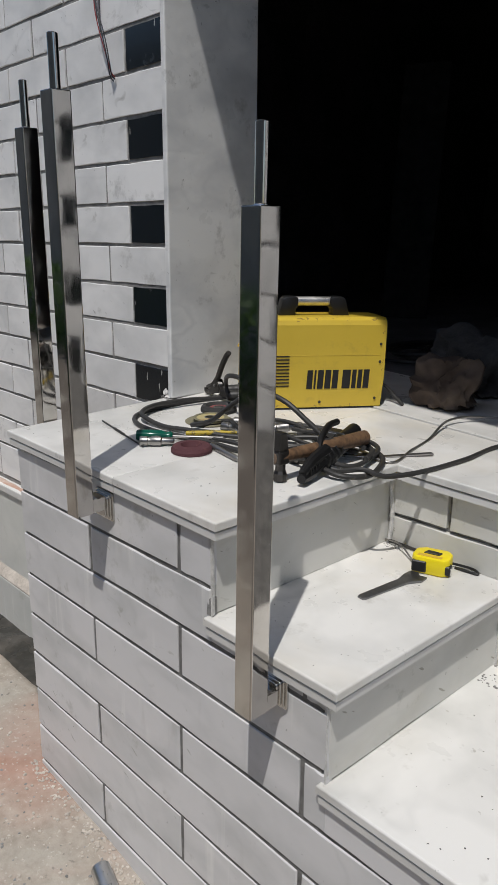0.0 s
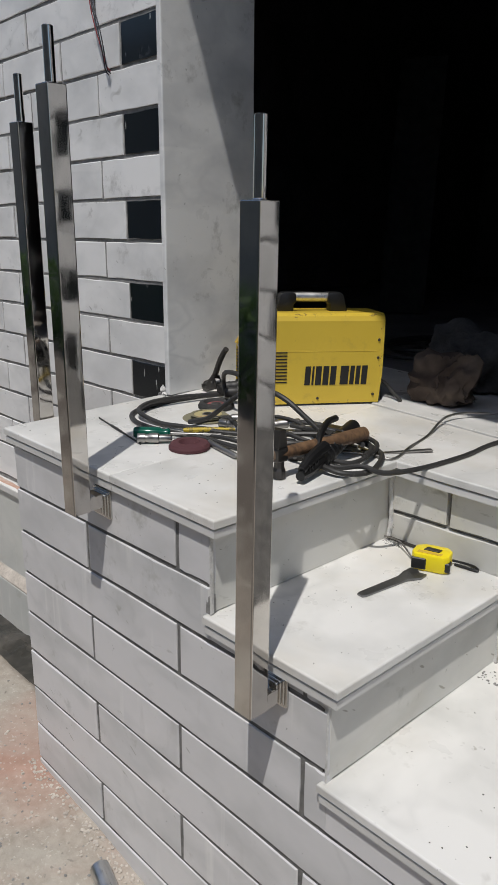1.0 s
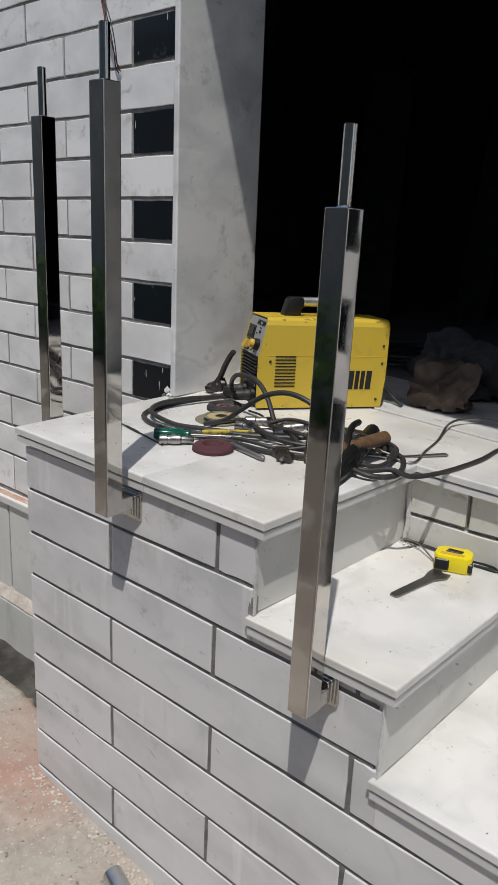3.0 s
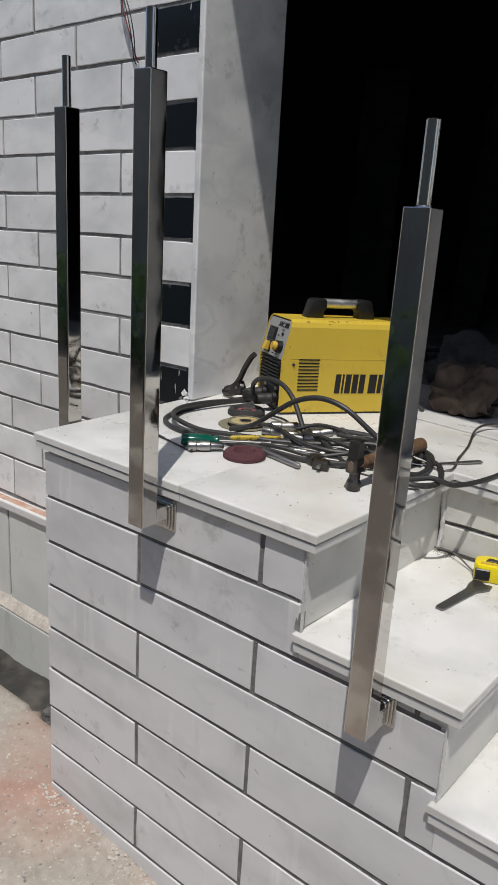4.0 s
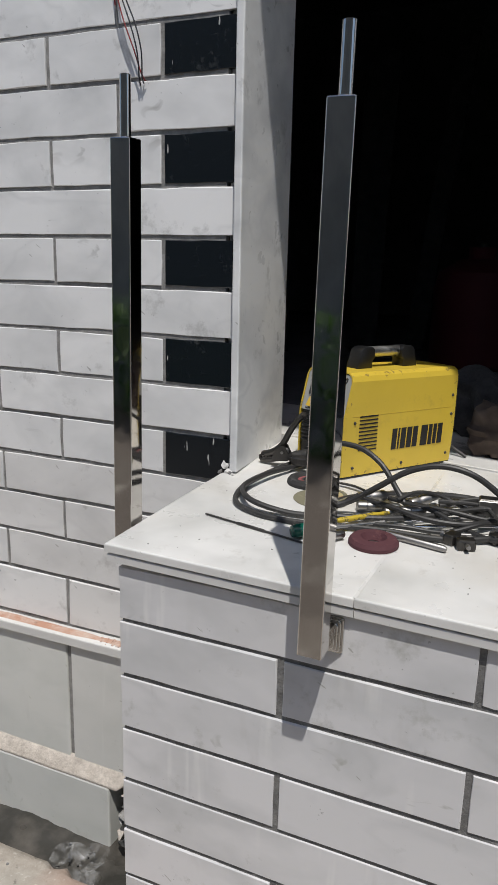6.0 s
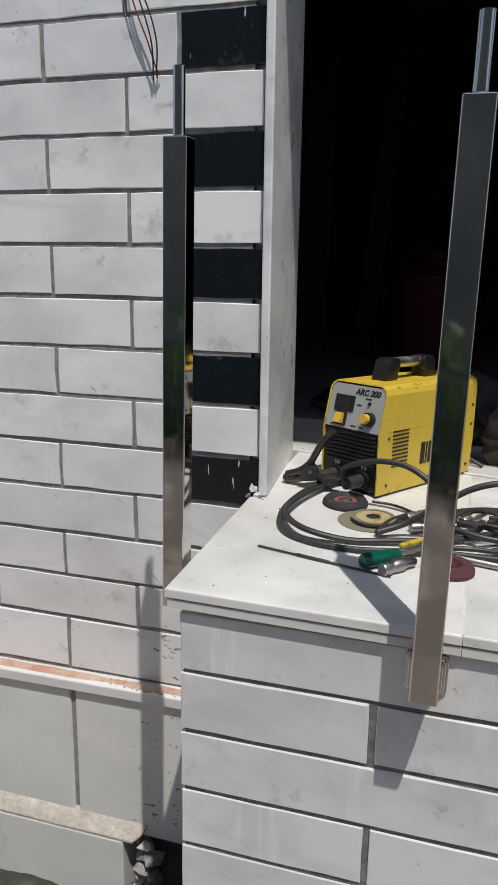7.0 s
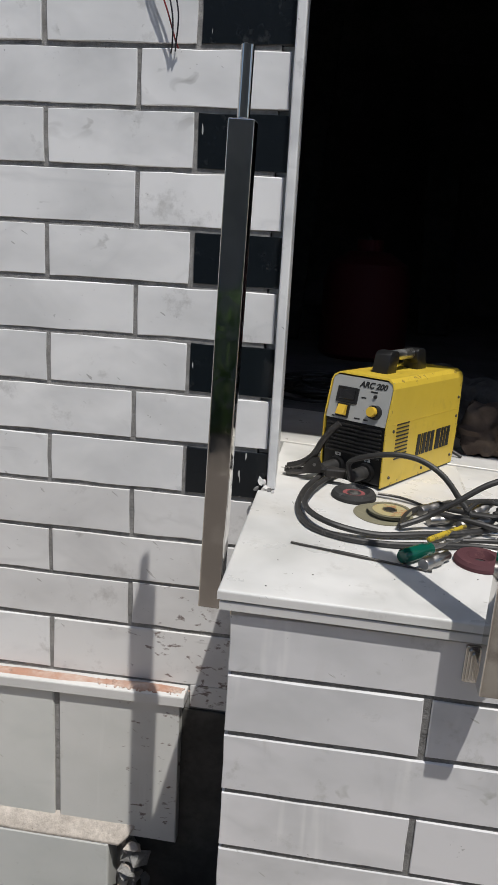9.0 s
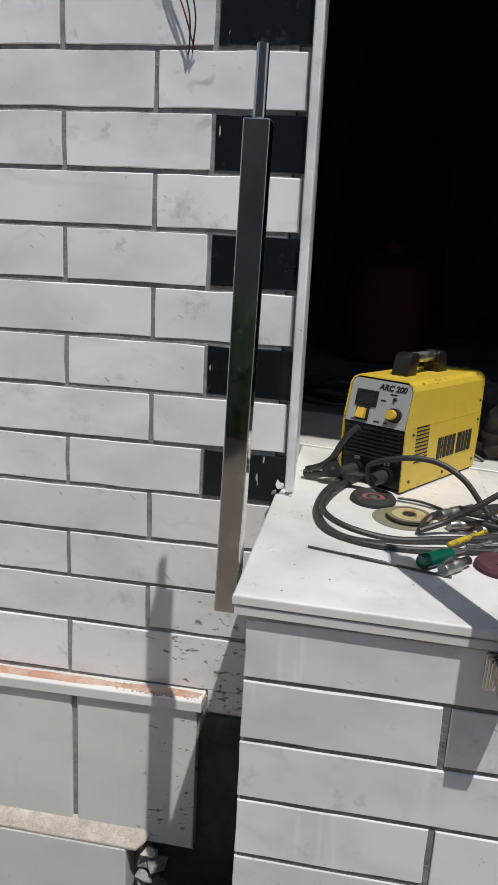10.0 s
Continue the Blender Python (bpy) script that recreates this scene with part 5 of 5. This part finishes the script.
bag = part("canvas_bag", crumple((0.060, 0.045, 0.066), 3.0, 1.35), CLOTH, smooth=True, m=pose(-0.850, 1.44, 0.893, 0, 0, 20))
tagged(bag, "crumpled brown canvas bag on the doorway floor", "bag")
sack = part("grey_sack", crumple((0.11, 0.07, 0.085), 8.0, 1.3), CLOTH_GREY, smooth=True, m=pose(-0.90, 1.62, 0.893, 0, 0, -15))
tagged(sack, "crumpled grey sack in the dark room", "sack")
cyl = thing("gas_cylinder", pose(-1.14, 3.0, 0.888), "dark red gas cylinder standing in the dark room", "gas cylinder")
part("body", lathe([(0, 0.0), (0.16, 0.0), (0.185, 0.02), (0.185, 0.32), (0.165, 0.39), (0.09, 0.44), (0, 0.45)], 28), RED_METAL, cyl, smooth=True)
part("collar", lathe([(0.05, 0.44), (0.055, 0.44), (0.055, 0.49), (0.05, 0.49), (0.05, 0.44)], 24), RED_METAL, cyl)
part("valve", lathe([(0, 0.447), (0.015, 0.447), (0.015, 0.505), (0.008, 0.515), (0, 0.515)], 14), DARK_STEEL, cyl)
coil = thing("cable_coil", pose(0, 0, 0), "loose coil of dark cable on the room floor", "cable coil")
for k in range(7):
    r0, cx, cy = 0.10 + 0.02 * (k % 4), -1.26 + 0.03 * math.sin(k * 2.1), 2.05 + 0.06 * math.cos(k * 1.7)
    part("loop", tube([(cx + r0 * math.cos(a), cy + 1.3 * r0 * math.sin(a), 0.894 + 0.006 * k) for a in np.linspace(0, 5.9, 16)], 0.005, 8, 3), RUBBER, coil, smooth=True)

# ---- broken edges, lumps and litter ----
for k, (x, y, s) in enumerate(((-1.312, 0.984, 0.008), (-1.322, 0.988, 0.010), (-1.304, 0.977, 0.006), (-1.316, 0.985, 0.007), (-1.298, 0.972, 0.004), (-1.328, 0.982, 0.006))):
    lump = part("mortar_lump", shard(s * 0.9, k + 3, 0.8), MORTAR if k % 3 == 2 else GROUT_WHITE, m=pose(x, y, landing_z(x, y) + s * 0.45 + (0.010 if k in (1, 3) else 0), 40 * k, 25 * k, 70 * k))
    tagged(lump, "white cement lump at the foot of the door jamb", "cement lump", "cement lumps by the jamb")
for k in range(16):
    s = rnd.uniform(0.012, 0.021)
    lump = part("rubble", shard(s, k + 20, 0.8), KERB_TOP if k % 3 == 0 else MORTAR, m=pose(-1.560 + rnd.uniform(-0.004, 0.018), rnd.uniform(0.957, 0.992), -0.02 + 0.0088 * k, rnd.uniform(0, 360), 0, rnd.uniform(0, 360)))
    tagged(lump, "broken cement rubble at the end of the kerb", "rubble", "rubble at the kerb end")


def litter(name, count, area, size, material, height, label, seed):
    """Loose crumbs that nobody would count."""
    own = random.Random(seed)
    bm = bmesh.new()
    for _ in range(count):
        x, y = own.uniform(area[0], area[1]), own.uniform(area[2], area[3])
        s = size * own.uniform(0.4, 1.3)
        z = height(x, y)
        made = bmesh.ops.create_icosphere(bm, subdivisions=1, radius=s, matrix=pose(x, y, z + s * 0.2, own.uniform(0, 90), own.uniform(0, 90), own.uniform(0, 360)))
        for v in made["verts"]:
            v.co += Vector((own.uniform(-s, s), own.uniform(-s, s), 0)) * 0.35
            v.co.z = z + (v.co.z - z) * 0.7
    tagged(part(name, bm, material), label, "crumbs", kind="stuff")


litter("ground_crumbs", 260, (-1.75, -0.85, 0.30, 0.60), 0.0035, KERB_TOP, ground_z, "pale cement crumbs scattered on the ground by the plinth", 1)
litter("ground_grit", 120, (-1.7, -0.85, 0.36, 0.70), 0.0028, MORTAR, ground_z, "dark grit on the ground", 2)
litter("plinth_foot_crumbs", 150, (-1.32, -0.85, 0.57, 0.603), 0.004, KERB_TOP, ground_z, "cement crumbs along the foot of the plinth", 3)
litter("landing_grit", 60, (-1.30, -0.70, 0.62, 0.95), 0.0010, DARK_STEEL, landing_z, "dark grinding grit on the landing", 4)
litter("step_grit", 40, (-0.70, -0.47, 0.62, 1.03), 0.0009, DARK_STEEL, lambda x, y: STEPS[0][0], "dark grit on the step", 5)
litter("lower_step_grit", 40, (-0.44, -0.25, 0.62, 1.03), 0.001, DARK_STEEL, lambda x, y: STEPS[1][0], "dark grit on the lower step", 6)
litter("corner_crumbs", 60, (-0.702, -0.66, 1.012, 1.038), 0.0014, MORTAR, lambda x, y: STEPS[0][0], "mortar crumbs in the corner of the step", 7)
litter("lower_corner_crumbs", 60, (-0.465, -0.41, 0.97, 1.038), 0.0022, MORTAR, lambda x, y: STEPS[1][0], "mortar crumbs in the corner of the lower step", 8)
litter("ledge_crumbs", 70, (-1.62, -1.43, 0.965, 0.99), 0.003, RED_DUST, lambda x, y: 0.4715 + ledge_rise(x), "red crumbs on the ledge", 9)
litter("kerb_crumbs", 90, (-2.2, -1.57, 0.95, 0.98), 0.004, KERB_TOP, lambda x, y: 0.131, "cement crumbs on the kerb", 10)


def plastic_film():
    bm = bmesh.new()
    n = 16
    grid = [[bm.verts.new((0.11 * (i / n - 0.5) + 0.03 * noise.noise((i * 0.4, j * 0.4, 1)), 0.12 * (j / n - 0.5) + 0.02 * noise.noise((i * 0.4, j * 0.4, 4)), 0.016 + 0.014 * noise.noise((i * 0.25, j * 0.25, 8)) + 0.008 * noise.noise((i * 0.8, j * 0.8, 2)))) for i in range(n + 1)] for j in range(n + 1)]
    for j in range(n):
        for i in range(n):
            bm.faces.new((grid[j][i], grid[j][i + 1], grid[j + 1][i + 1], grid[j + 1][i]))
    ob = part("plastic_film", bm, FILM, smooth=True, m=pose(-1.60, 0.84, -0.012, 0, 0, 25))
    mod = ob.modifiers.new("thick", "SOLIDIFY")
    mod.thickness = 0.0004
    tagged(ob, "crumpled clear plastic film lying in the drain", "plastic film")


plastic_film()

# white grout run down the inner corners of the steps
for x, z0, z1, lean in ((-0.7035, STEPS[0][0], 0.846, 1.5), (-0.4725, STEPS[1][0], STEPS[0][0] - 0.03, 0.5)):
    bm = tube([(0.002, BACK_Y - 0.003, z0), (0.0045, BACK_Y - 0.002, z0 + (z1 - z0) * 0.35), (0.002, BACK_Y - 0.003, z0 + (z1 - z0) * 0.7), (0.001, BACK_Y - 0.001, z1)], 0.0045, 8, 6)
    for v in bm.verts:
        v.co += 0.0016 * Vector((noise.noise(v.co * 90), noise.noise(v.co * 80 + Vector((3, 0, 0))), 0))
    part("grout", bm, GROUT_WHITE, wall_plinth, m=pose(x, 0, 0))
    part("grout", box(x - 0.0005, x + 0.0016, PLINTH_Y - 0.0012, PLINTH_Y + 0.006, z0 + 0.001, z1 - 0.002, 0.0008), GROUT_WHITE, wall_plinth)

# boards leaning in the dark room
for x, y, lean, turn, w, h in ((-1.75, 3.4, -14, 8, 0.16, 1.5), (-1.50, 3.5, -17, -10, 0.10, 1.7), (-2.1, 3.0, -12, 25, 0.22, 1.2), (-0.72, 4.2, -16, 4, 0.18, 1.6)):
    board = part("leaning_board", box(-w / 2, w / 2, -0.009, 0.009, 0, h, 0.002), CLOTH_GREY, m=pose(x, y, 0.892, lean, 0, turn))
    tagged(board, "rough wooden board leaning in the dark room", "board", "leaning boards")

bm = box(-0.714, -0.7035, 0.6045, 0.618, STEPS[0][0] + 0.0005, STEPS[0][0] + 0.030, 0.002, 2)
for v in bm.verts:
    v.co += 0.0012 * Vector((noise.noise(v.co * 130), noise.noise(v.co * 120 + Vector((5, 0, 0))), 0))
patch = part("mortar_patch", bm, MORTAR)
tagged(patch, "grey mortar patch in the notch under the landing corner", "mortar patch")

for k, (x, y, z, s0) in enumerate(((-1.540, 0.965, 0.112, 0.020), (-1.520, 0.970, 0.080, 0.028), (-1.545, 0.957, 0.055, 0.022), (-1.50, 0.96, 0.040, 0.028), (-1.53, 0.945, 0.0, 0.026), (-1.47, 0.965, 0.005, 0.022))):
    # the lowest lumps take the plaster colour that has shade in it
    lump = part("rubble", shard(s0 * 0.9, k + 60, 0.7), KERB_TOP if k < 1 else (MORTAR if k < 3 else WET_SHADED), m=pose(x, y, z, 10 * k, 20, 40 * k))
    tagged(lump, "broken cement rubble at the end of the kerb", "rubble", "rubble at the kerb end")
